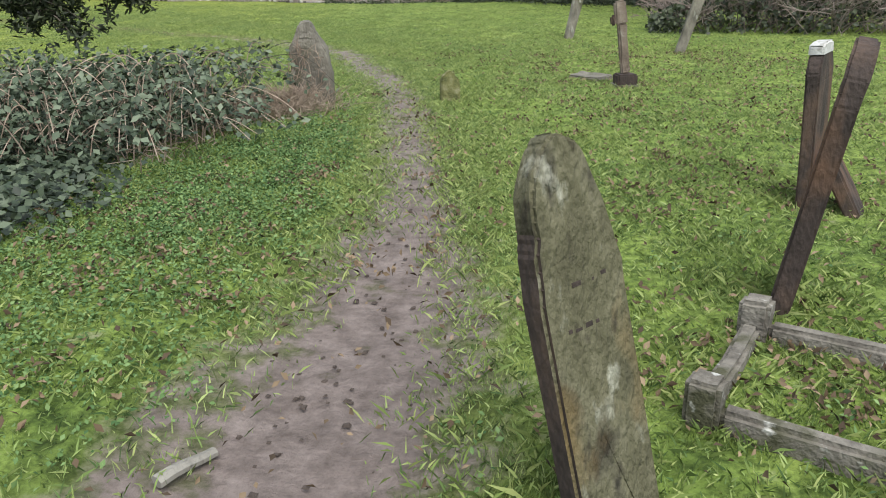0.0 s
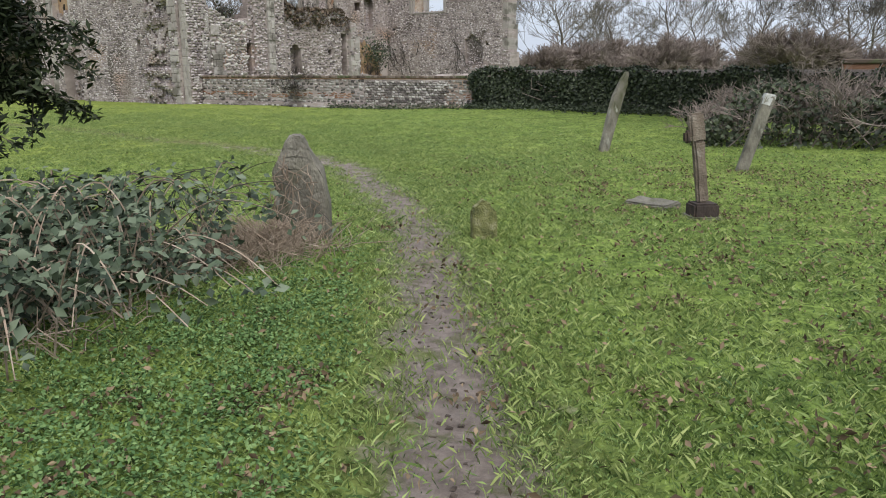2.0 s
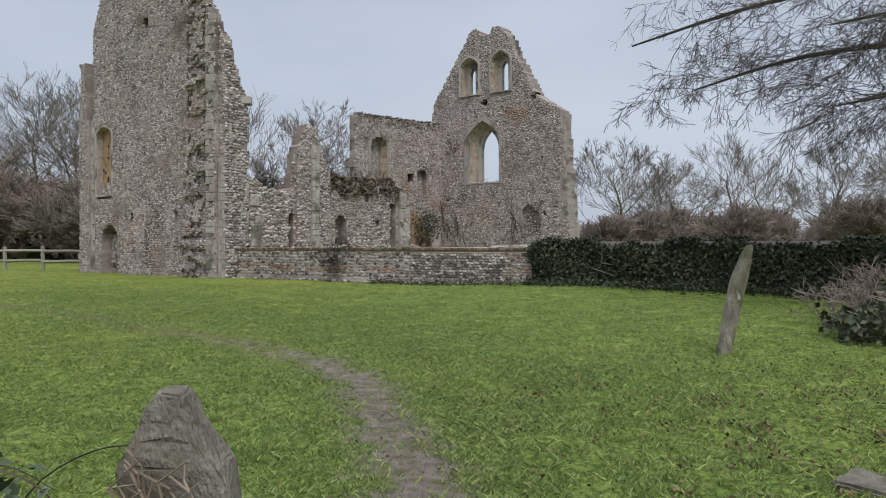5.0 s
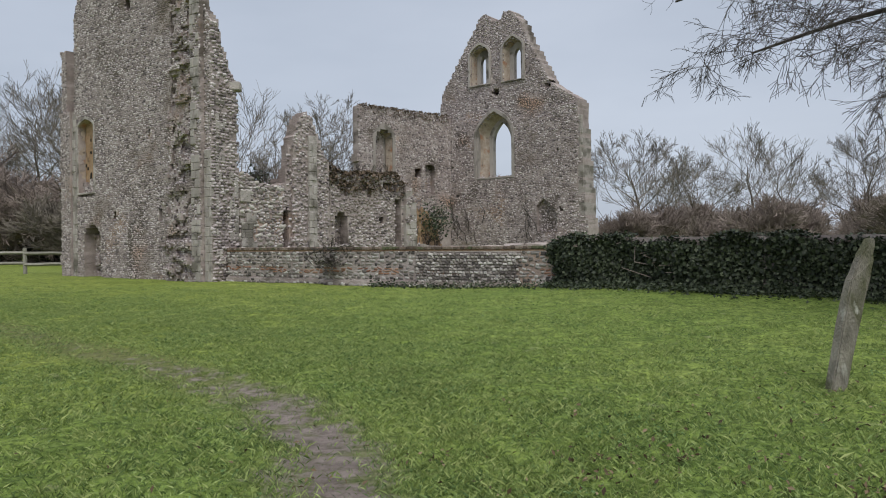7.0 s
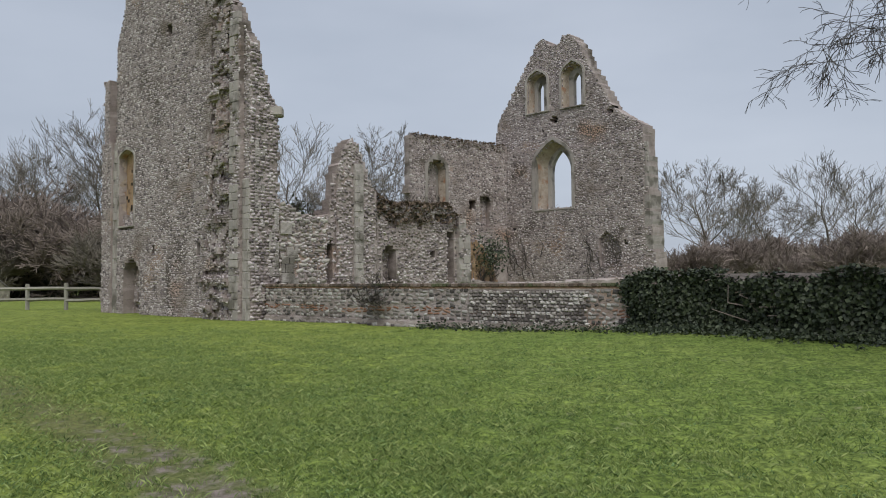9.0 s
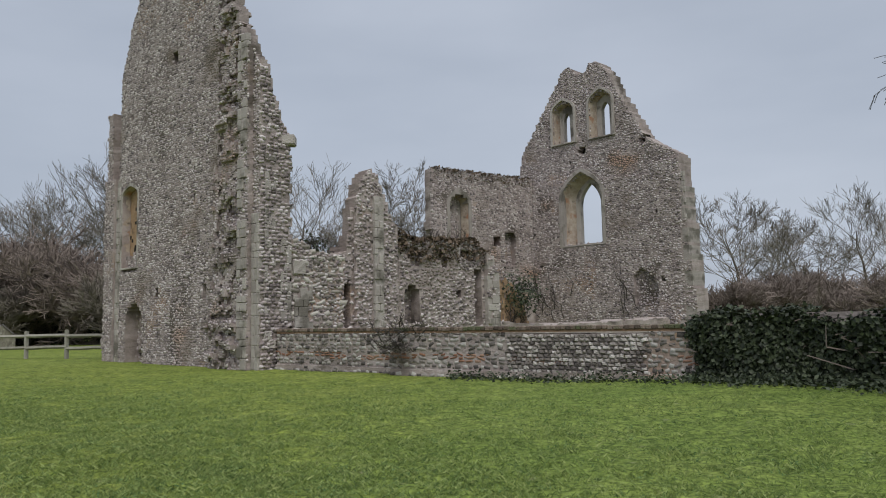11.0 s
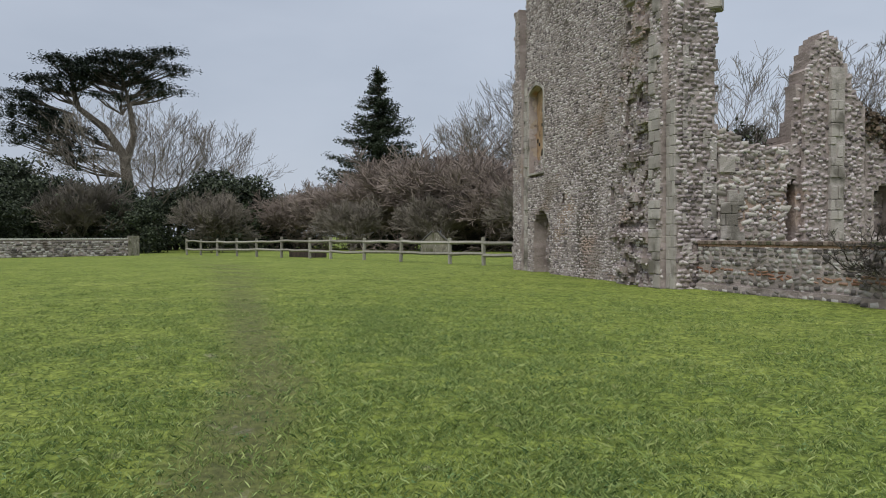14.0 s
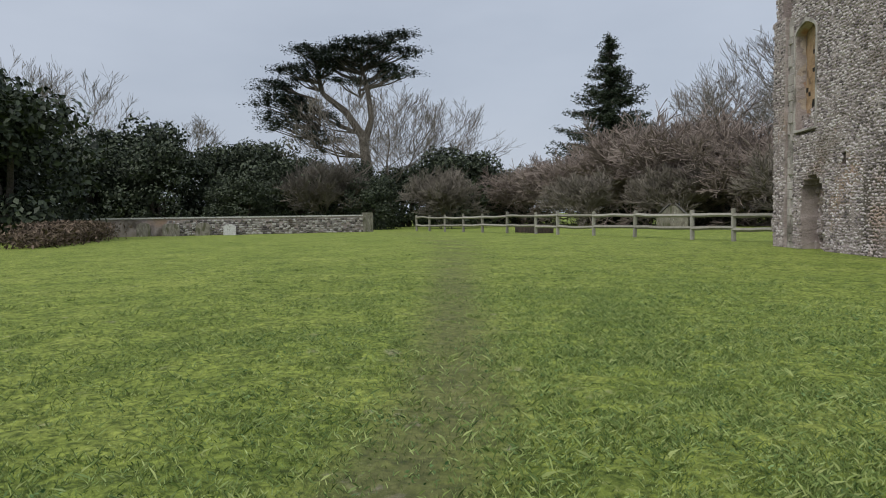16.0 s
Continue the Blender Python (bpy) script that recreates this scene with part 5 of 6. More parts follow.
# ---- bramble, yew and shrubs ----
def bramble():
    t = thing("bramble_bush", "sprawling bramble bush with green leaves and dry stems", "bush")
    rng = np.random.default_rng(21)
    s, r = Sticks(), random.Random(21)
    C, N = [], []
    for i in range(270):
        x, y = (r.uniform(-5.0, -2.35), r.uniform(4.8, 7.3)) if i < 150 else (r.uniform(-3.7, -2.3), r.uniform(5.2, 7.0))
        if x > -2.5 - 0.25 * (6.8 - y) and r.random() < 0.7:
            continue
        z = gz(x, y)
        h = r.uniform(0.3, 0.8)
        d = Vector((r.gauss(0.0, 0.4), r.gauss(0, 0.4), 0))
        a = Vector((x, y, z))
        pts = [a, a + d * 0.25 + Vector((0, 0, h * 0.6)), a + d * 0.6 + Vector((0, 0, h)), a + d * 1.0 + Vector((0, 0, h * 0.85)), a + d * 1.3 + Vector((0, 0, h * 0.5))]
        s.line(bend(pts), 0.0055, 0.003)
        for k in range(34):
            q = r.uniform(1.2, 3.99)
            c = pts[int(q)].lerp(pts[int(q) + 1], q % 1)
            C.append((c.x + r.gauss(0, 0.07), c.y + r.gauss(0, 0.07), c.z + r.gauss(0, 0.05)))
    tagged(s.done("stem_tangle", M_TWIG_DEAD, t, "dry arching bramble stems"), kind="stuff")
    C = np.array(C)
    leaf_cloud("leaves", C, np.tile([0, -0.3, 1.0], (len(C), 1)), 0.036, M_BRAMBLE, t, 22, 0.6, aspect=0.62)
    # long arching runners over the stone
    s = Sticks()
    for i in range(9):
        a = Vector((r.uniform(-3.6, -2.8), r.uniform(6.8, 8.2), -0.1))
        e = Vector((r.uniform(0.5, 1.4), r.uniform(-0.2, 0.3), 0))
        s.line(bend([a, a + e * 0.3 + Vector((0, 0, 0.45)), a + e * 0.7 + Vector((0, 0.05, 0.56)), a + e + Vector((0, 0, 0.38 + r.uniform(-0.3, 0.1)))], 6), 0.0038, 0.0018)
    tagged(s.done("runner_tangle", M_TWIG_DARK, t), kind="stuff")


bramble()


def dry_stems():
    """Dead grass and ivy stems round the overgrown stone."""
    t = thing("dead_undergrowth", "tangle of dry brown stems and dead grass", "undergrowth", kind="stuff")
    s, r = Sticks(), random.Random(31)
    for i in range(1500):
        k = r.random()
        if k < 0.2:
            x, y, h = r.gauss(-2.35, 0.28), r.gauss(8.0, 0.2), r.uniform(0.12, 0.4)
        elif k < 0.72:
            x, y, h = r.gauss(-2.5, 0.26), r.uniform(7.1, 8.2), r.uniform(0.1, 0.36)
        else:
            x, y, h = r.uniform(-4.6, -2.3), r.uniform(5.2, 7.6), r.uniform(0.1, 0.35)
        a = Vector((x, y, gz(x, y) - 0.02))
        d = Vector((r.gauss(0, 0.18), r.gauss(-0.05, 0.18), h))
        s.line([a, a + d * 0.6, a + d + Vector((r.gauss(0, 0.08), r.gauss(0, 0.08), -0.04))], 0.0035, 0.0018)
    for i in range(60):
        z = r.uniform(0, 0.6)
        x, y = -2.25 + r.uniform(-0.22, 0.24), 8.22 - r.uniform(0, 0.05)
        a = Vector((x, y, gz(x, y) + z))
        s.line([a, a + Vector((r.gauss(0, 0.05), -0.03, r.uniform(0.03, 0.14))), a + Vector((r.gauss(0, 0.08), -0.02, r.uniform(0.1, 0.26)))], 0.005, 0.0025)
    s.done("dry_stem_mass", M_TWIG_DEAD, t)


dry_stems()


def ground_ivy():
    rng = np.random.default_rng(41)
    n = 9000
    x = -2.4 - np.abs(rng.normal(0, 1.3, n)) + rng.normal(0, 0.18, n)
    y = rng.uniform(3.0, 7.4, n)
    x = x - 0.12 * (y - 3) + 0.25 * np.sin(y * 2)
    C = np.stack([x, y, ground_z(x, y) + np.abs(rng.normal(0.07, 0.06, n))], -1)
    ob = leaf_cloud("ground_ivy", C, np.tile([0.1, -0.2, 1.0], (n, 1)), 0.034, M_GROUND_IVY, None, 42, 0.45, aspect=0.75)
    tagged(ob, "carpet of dark ivy leaves under the bramble", "ivy", kind="stuff")


ground_ivy()


def yew():
    t = thing("yew_tree", "dark yew with boughs hanging over the bramble", "tree")
    s, r = Sticks(), random.Random(51)
    s.line([Vector((-6.4, 4.4, -0.4)), Vector((-6.3, 4.5, 1.2)), Vector((-6.2, 4.7, 3.0)), Vector((-6.4, 4.9, 5.5))], 0.38, 0.12, 9)
    C = []
    limbs = [((-6.2, 4.7, 2.2), (-4.0, 5.4, 2.5), (-2.45, 5.75, 1.5)), ((-6.2, 4.7, 2.8), (-4.1, 5.9, 3.0), (-2.6, 6.0, 2.0)), ((-6.2, 4.6, 2.0), (-4.0, 5.1, 2.1), (-2.8, 5.3, 1.25)), ((-6.3, 4.8, 3.6), (-4.2, 5.6, 3.9), (-2.6, 5.7, 2.8)), ((-6.2, 4.6, 3.3), (-4.3, 4.8, 3.3), (-3.0, 4.9, 2.2)), ((-6.2, 4.6, 2.6), (-4.3, 5.3, 2.4), (-2.95, 5.7, 1.75)), ((-6.2, 4.6, 2.9), (-4.0, 5.2, 3.0), (-2.45, 5.5, 2.3))]
    for a, b, c in limbs:
        a, b, c = Vector(a), Vector(b), Vector(c)
        s.line([a, a.lerp(b, 0.5) + Vector((0, 0, 0.1)), b, b.lerp(c, 0.5) + Vector((0, 0, 0.12)), c], 0.07, 0.014, 5)
        for k in range(66):
            q = r.random() ** 0.6
            p = a.lerp(b, q * 2) if q < 0.5 else b.lerp(c, q * 2 - 1)
            if q < 0.3:
                continue
            d = Vector((r.gauss(0.15, 0.3), r.gauss(0, 0.3), r.gauss(-0.22, 0.15)))
            e = p + d * r.uniform(0.5, 1.2)
            s.line([p, p.lerp(e, 0.5) + Vector((0, 0, 0.05)), e], 0.008, 0.003)
            for m in range(85):
                f = r.uniform(0.1, 1.05)
                w = p.lerp(e, f)
                C.append((w.x + r.gauss(0, 0.05), w.y + r.gauss(0, 0.05), w.z + r.gauss(0, 0.04)))
    s.done("trunk", M_BARK, t)
    C = np.array(C)
    leaf_cloud("foliage", C, np.tile([0, 0, 1.0], (len(C), 1)), 0.05, M_YEW, t, 52, 0.8, aspect=0.32)
    t.matrix_world = Matrix.Translation((-1.75, 1.85, -0.42))


yew()


def dark_bush():
    """Leafless ivy-tangled bush beyond the graves."""
    t = thing("ivy_bush", "large tangled brown bush with dark ivy", "bush")
    s, r = Sticks(), random.Random(61)
    for i in range(230):
        x, y = r.uniform(2.4, 9.5), r.uniform(17.6, 21.0)
        a = Vector((x, y, gz(x, y)))
        hh = (0.75 + 0.5 * sstep(2.2, 4.5, x))
        grow(s, r, a, Vector((r.gauss(0, 0.5), r.gauss(-0.15, 0.4), 0.8)).normalized(), 0.55 * float(hh), 0.014, 2, 5, 0.0, 0.6, 3, stop=0.0045)
    tagged(s.done("stem_tangle", M_TWIG_BROWN, t), kind="stuff")
    rng = np.random.default_rng(62)
    n = 5200
    x = rng.uniform(2.2, 9.5, n)
    y = 17.4 + np.abs(rng.normal(0, 1.1, n))
    top = np.interp(x, [2.0, 3.2, 5, 9.5], [0.5, 1.15, 1.55, 1.5]) * (0.8 + 0.2 * np.sin(x * 2.1))
    z = ground_z(x, y) + top * rng.random(n) ** 0.8
    y = y + 0.25 * z
    leaf_cloud("ivy", np.stack([x, y, z], -1), np.tile([0, -0.7, 0.6], (n, 1)), 0.055, M_IVY, t, 63, 0.7, aspect=0.7)


dark_bush()


def hanging_tree():
    """Bare tree at the churchyard edge whose twigs hang into view."""
    t = thing("bare_hanging_tree", "bare tree with long drooping twigs over the churchyard", "tree")
    r = random.Random(71)
    trunk, s = Sticks(), Sticks()
    trunk.line([Vector((9.6, 22.0, -0.3)), Vector((9.4, 22.0, 2.5)), Vector((9.0, 22.1, 5.0)), Vector((8.8, 22.2, 8.5))], 0.40, 0.2, 9)
    limbs = [((9.2, 22.0, 3.4), (5.0, 22.4, 5.2), (0.4, 22.6, 4.6)), ((9.0, 22.1, 4.4), (4.2, 22.2, 6.4), (-0.9, 22.5, 5.6)), ((9.0, 22.1, 5.2), (5.2, 22.9, 7.4), (0.6, 23.4, 7.4)), ((9.3, 22.0, 2.9), (6.6, 21.8, 4.0), (3.0, 21.8, 4.0)), ((8.9, 22.2, 6.0), (5.6, 23.4, 8.6), (1.4, 24.2, 9.0)), ((8.8, 22.2, 7.5), (7.2, 22.2, 10.5), (5.2, 22.2, 11.8)), ((9.1, 22.0, 4.0), (6.2, 20.8, 5.2), (2.6, 20.4, 5.2)), ((9.2, 22.0, 3.2), (7.0, 22.8, 4.4), (3.8, 23.6, 4.4))]
    for a, b, c in limbs:
        a, b, c = Vector(a), Vector(b), Vector(c)
        pts = [a, a.lerp(b, 0.5) + Vector((0, 0, 0.2)), b, b.lerp(c, 0.5) + Vector((r.gauss(0, 0.2), 0, 0.25)), c]
        trunk.line(bend(pts, 4), 0.085, 0.014, 6)
        for k in range(27):
            q = r.uniform(0.6, 4.0)
            p = pts[min(int(q), 3)].lerp(pts[min(int(q), 3) + 1], q - min(int(q), 3))
            grow(s, r, p, Vector((r.gauss(-0.7, 0.5), r.gauss(0, 0.5), r.gauss(0.0, 0.4))).normalized(), r.uniform(0.6, 1.2), 0.008, 2, 6, -0.05, 0.6, 3, stop=0.0034)
    trunk.done("trunk", M_TWIG_DARK, t)
    tagged(s.done("twig_tangle", M_TWIG_DARK, t), kind="stuff")


hanging_tree()


# ---- far trees ----
def place(tree, spots, seed):
    r = random.Random(seed)
    first = True
    for x, y, sc in spots:
        m = Matrix.Translation((x, y, gz(x, y))) @ Matrix.Rotation(r.uniform(0, 6.28), 4, "Z")
        if first:
            ob = tree
            ob.matrix_world = m
            first = False
        else:
            ob = copy_thing(tree, m)
        ob.scale = (sc * r.uniform(0.9, 1.1), sc * r.uniform(0.9, 1.1), sc)
        ob["group"] = "trees round the meadow"


round_tree = bare_tree("bare_tree", 101, 11.0, M_TWIG_GREY, "leafless round-crowned tree behind the meadow", 6, 3, 0.16, 0.035, 0.46, 0.015, limbs=17, stop=0.009)
place(round_tree, [(-4.0, 84, 1.0), (1.4, 92, 0.92), (14, 76, 0.85), (23, 82, 0.95), (-29.5, 66, 1.1), (-20.5, 70, 0.9), (-78, 72, 1.3), (-66, 78, 1.45), (36, 60, 1.0), (-132, 18, 1.4), (-29, 82, 1.0)], 1)
tall_tree = bare_tree("bare_tree", 103, 15.0, M_TWIG_GREY, "tall leafless tree with upright branches", 5, 3, 0.26, 0.05, 0.42, 0.011, limbs=15, stop=0.011)
place(tall_tree, [(8.0, 102, 0.9), (10.5, 98, 0.75), (30, 96, 0.9), (44, 90, 0.9), (-82, 88, 1.5), (-72, 86, 1.4), (-62, 80, 1.2), (-92, 88, 1.3), (-120, 4, 1.3), (-116, -2, 1.35), (-78.5, 31.0, 0.85), (-84, 38, 0.95), (-92, 43, 0.95), (-90, 47, 0.9), (-54, 78, 1.1), (-46, 80, 1.1)], 2)
brown_tree = bare_tree("bare_tree", 107, 8.0, M_TWIG_BROWN, "wide leafless brown thorn tree behind the fence", 5, 5, 0.14, 0.02, 0.62, 0.016, 4, stop=0.014)
place(brown_tree, [(-73, 55, 1.5), (-66, 57, 1.75), (-59, 57, 1.7), (-79, 52, 1.3), (-53, 57, 1.5), (-47, 57, 1.3), (-42, 58, 1.4), (-36, 62, 1.3), (-31, 66, 1.3)], 3)
grey_shrub = bare_tree("bare_shrub", 109, 5.5, M_TWIG_GREY, "pale grey leafless shrub tree behind the fence", 5, 5, 0.12, 0.05, 0.55, 0.014, 4, stop=0.011)
place(grey_shrub, [(-71.0, 39.5, 1.35), (-76, 29.5, 1.6), (-55, 52, 1.2), (-40, 50, 1.2), (-36, 50, 1.3), (-60, 47, 1.1)], 4)
far_scrub = bare_tree("scrub_tree", 113, 5.0, M_TWIG_BROWN, "brown leafless scrub along the far field edge", 5, 5, 0.12, 0.03, 0.6, 0.014, 4)
place(far_scrub, [(-4 + 2.7 * k, 60 + 4 * math.sin(k * 1.9) - 0.6 * k, 0.95 + 0.22 * math.sin(k * 2.3)) for k in range(26)] + [(2 + 6.0 * k, 76 + 3 * math.sin(k * 2.7) - 1.5 * k, 1.3) for k in range(11)] + [(-66 + 4.4 * k, 66 + 2 * math.sin(k * 1.7), 1.3) for k in range(9)], 5)
bush_a = evergreen("evergreen_tree", 121, 8.5, 8.6, M_EVERGREEN, "dense dark evergreen tree behind the flint wall")
place(bush_a, [(-76, 2, 1.15), (-80, 9, 1.05), (-79, 15, 0.98), (-83, 21, 1.05), (-79, 27, 0.85), (-84, 33, 0.85), (-90, 25, 1.15), (-86, 40, 0.85), (-84, 46, 1.05), (-70, -4, 1.7), (-90, 12, 1.35), (-60, -7, 1.6), (-94, 52, 0.9), (-86, 54, 0.8), (-78, 60, 0.7), (-66, 66, 0.7), (-56, 64, 0.6), (-46, 66, 0.6), (-36, 70, 0.7), (-50, 62, 0.55), (-62, 61, 0.55), (-72, 60, 0.6), (-75, 33.5, 0.6), (-75, 22, 0.6), (-41, 62, 0.55), (-59, 6.2, 1.25), (-63, 1.0, 1.4)], 6)


def cedar():
    t = thing("cedar_tree", "tall old cedar with flat layered dark boughs", "tree")
    r = random.Random(131)
    rng = np.random.default_rng(131)
    s = Sticks()
    s.line([Vector((0, 0, -0.3)), Vector((0.2, 0.1, 7)), Vector((-0.4, 0, 12)), Vector((-3.0, 0, 15.5)), Vector((-6.5, 0, 18)), Vector((-7.5, 0, 22))], 0.75, 0.16, 9)
    s.line([Vector((-0.2, 0, 11)), Vector((1.0, 0, 14.5)), Vector((0.4, 0, 19)), Vector((-1.0, 0, 23.5))], 0.45, 0.12, 8)
    C = []
    tiers = [(25.0, 3.6, 2.0), (25.6, 2.2, 5.0), (24.4, 4.6, -3.0), (23.6, 4.0, -8.0), (23.0, 5.0, -1.5), (22.2, 5.0, -7.0), (21.4, 4.0, 2.0), (20.6, 3.4, 5.0), (20.6, 4.0, -9.5), (19.3, 2.8, -13.5), (18.0, 3.4, -14.0), (16.6, 3.6, -13.5), (15.2, 3.6, -12.5), (13.8, 3.4, -12.0), (19.6, 3.4, -2.5), (12.6, 3.2, -8.5), (14.6, 2.6, -6.0), (11.4, 3.0, -6.0), (24.4, 4.0, 1.0), (23.4, 3.6, 4.5), (22.8, 4.2, -5.0), (21.8, 3.6, -3.0), (23.9, 3.4, -6.0), (21.6, 3.4, -11.5), (17.4, 3.0, -10.5), (15.8, 2.8, -9.5)]
    for z, rad, off in tiers:
        for k in range(9):
            w = r.uniform(0, 6.28)
            d = rad * r.uniform(0.25, 1.0)
            # boughs lie across the view in flat plates
            c = Vector((off + math.cos(w) * d, math.sin(w) * d * 0.8, z + r.gauss(0, 0.35)))
            start = Vector((-7.0 if off < -6 else -0.6, 0, max(9, z - 2.2)))
            s.line([start, start.lerp(c, 0.55) + Vector((0, 0, -0.35)), c], 0.14, 0.03, 4)
            n = 210
            q = rng.uniform(-1, 1, (n, 3)) ** 3 * np.array([2.6, 2.6, 0.5]) + np.array([c.x, c.y, c.z])
            C.append(q)
    s.done("trunk", M_BARK, t)
    C = np.concatenate(C)
    leaf_cloud("foliage", C, np.tile([0, 0, 1.0], (len(C), 1)), 0.19, M_CEDAR, t, 132, 0.35, aspect=0.4)
    t.matrix_world = Matrix.Translation((-106, 40.5, 0)) @ Matrix.Rotation(radians(70), 4, "Z") @ Matrix.Diagonal((0.86, 0.86, 0.97, 1))


cedar()


def spruce():
    t = thing("spruce_tree", "dark pointed spruce rising above the bare trees", "tree")
    rng = np.random.default_rng(141)
    r = random.Random(141)
    s = Sticks()
    s.line([Vector((0, 0, -0.3)), Vector((0, 0, 12)), Vector((0.1, 0, 26.5))], 0.45, 0.05, 8)
    C = []
    for k in range(270):
        f = r.random() ** 0.75
        z = 26.5 - 18 * f
        L = (0.5 + 10.5 * f) * r.uniform(0.5, 1.1)
        w = r.uniform(0, 6.28)
        d = Vector((math.cos(w), math.sin(w), 0))
        tip = Vector((0, 0, z)) + d * L + Vector((0, 0, -0.16 * L + 0.25))
        s.line([Vector((0, 0, z)), Vector((0, 0, z)) + d * L * 0.5 + Vector((0, 0, -0.2 * L)), tip], 0.05, 0.015)
        n = int(20 + 20 * L)
        q = rng.random(n)[:, None]
        base = np.array([0, 0, z]) + q * (np.array(tip) - np.array([0, 0, z])) + np.array([0, 0, -0.12 * L]) * (1 - (2 * q - 1) ** 2)
        C.append(base + rng.normal(0, 1, (n, 3)) * np.array([0.22, 0.22, 0.20]))
    s.done("trunk", M_BARK, t)
    C = np.concatenate(C)
    leaf_cloud("foliage", C, np.tile([0, 0, 1.0], (len(C), 1)), 0.24, M_SPRUCE, t, 142, 0.6, aspect=0.3)
    t.matrix_world = Matrix.Translation((-99.7, 74.2, -0.3))


spruce()


def bracken():
    t = thing("dead_bracken", "reddish-brown patch of dead bracken by the wall", "bush", kind="stuff")
    rng = np.random.default_rng(151)
    n = 6000
    k = rng.random(n)
    x = -47 - 13 * k + rng.normal(0, 0.7, n)
    y = 10.0 + 1.6 * k + rng.normal(0, 0.7, n)
    z = ground_z(x, y) + np.interp(k, [0, 0.15, 0.5, 1], [0.7, 1.15, 1.25, 1.0]) * rng.random(n) ** 0.7
    leaf_cloud("fronds", np.stack([x, y, z], -1), np.tile([0.6, 0, 0.3], (n, 1)), 0.13, M_BRACKEN, t, 152, 0.8, aspect=0.35)


bracken()


# ---- stone hut and trough beyond the fence ----
def hut():
    h = thing("stone_hut", "small pale stone outbuilding gable under the trees", "building")
    bm = bmesh.new()
    v = [bm.verts.new(p) for p in ((-1.6, 0, -0.3), (1.6, 0, -0.3), (1.6, 0, 1.1), (0.35, 0, 2.3), (-0.35, 0, 2.3), (-1.6, 0, 1.1))]
    f = bm.faces.new(v)
    r = bmesh.ops.extrude_face_region(bm, geom=[f])
    bmesh.ops.translate(bm, verts=[q for q in r["geom"] if isinstance(q, bmesh.types.BMVert)], vec=(0, 3.0, 0))
    bmesh.ops.recalc_face_normals(bm, faces=bm.faces[:])
    part("wall", bm, M_STONE_GREY, h)
    for sx in (-1, 1):
        bm = bmesh.new()
        bmesh.ops.create_cube(bm, size=1.0, matrix=Matrix.Translation((sx * 1.05, 1.5, 1.8)) @ Matrix.Rotation(sx * 0.76, 4, "Y") @ Matrix.Diagonal((2.0, 3.3, 0.1, 1)))
        part("roof", bm, M_ROOF, h)
    h.matrix_world = Matrix.Translation((-47.2, 46.2, gz(-47, 46) + 0.1)) @ Matrix.Rotation(radians(52), 4, "Z") @ Matrix.Scale(0.6, 4)
    bm = bmesh.new()
    bmesh.ops.create_cube(bm, size=1.0, matrix=Matrix.Diagonal((3.2, 0.8, 0.55, 1)))
    bmesh.ops.bevel(bm, geom=bm.edges[:], offset=0.05, segments=2, affect="EDGES")
    ob = part("water_trough", bm, M_STONE_DARK, None)
    ob.matrix_world = Matrix.Translation((-47.0, 36.4, gz(-47, 36) + 0.22)) @ Matrix.Rotation(radians(4), 4, "Z")
    tagged(ob, "dark stone trough behind the fence", "trough")


hut()


def split_log():
    bm = bmesh.new()
    n = 7
    rings = []
    for k in range(5):
        f = k / 4
        rings.append([bm.verts.new(((f - 0.5) * 0.22, 0.032 * math.cos(6.283 * i / n) * (1 - 0.35 * f), 0.020 * math.sin(6.283 * i / n) * (1 - 0.2 * f) + 0.006 * math.sin(5 * f))) for i in range(n)])
    for a, b in zip(rings[:-1], rings[1:]):
        for i in range(n):
            bm.faces.new((a[i], a[(i + 1) % n], b[(i + 1) % n], b[i]))
    bm.faces.new(rings[0][::-1])
    bm.faces.new(rings[-1])
    ob = part("split_branch", bm, M_WOOD, None)
    ob.matrix_world = Matrix.Translation((-0.12, 1.63, gz(-0.12, 1.63) - 0.005)) @ Matrix.Rotation(radians(62), 4, "Z")
    tagged(ob, "pale split piece of branch lying on the mud", "branch")


split_log()


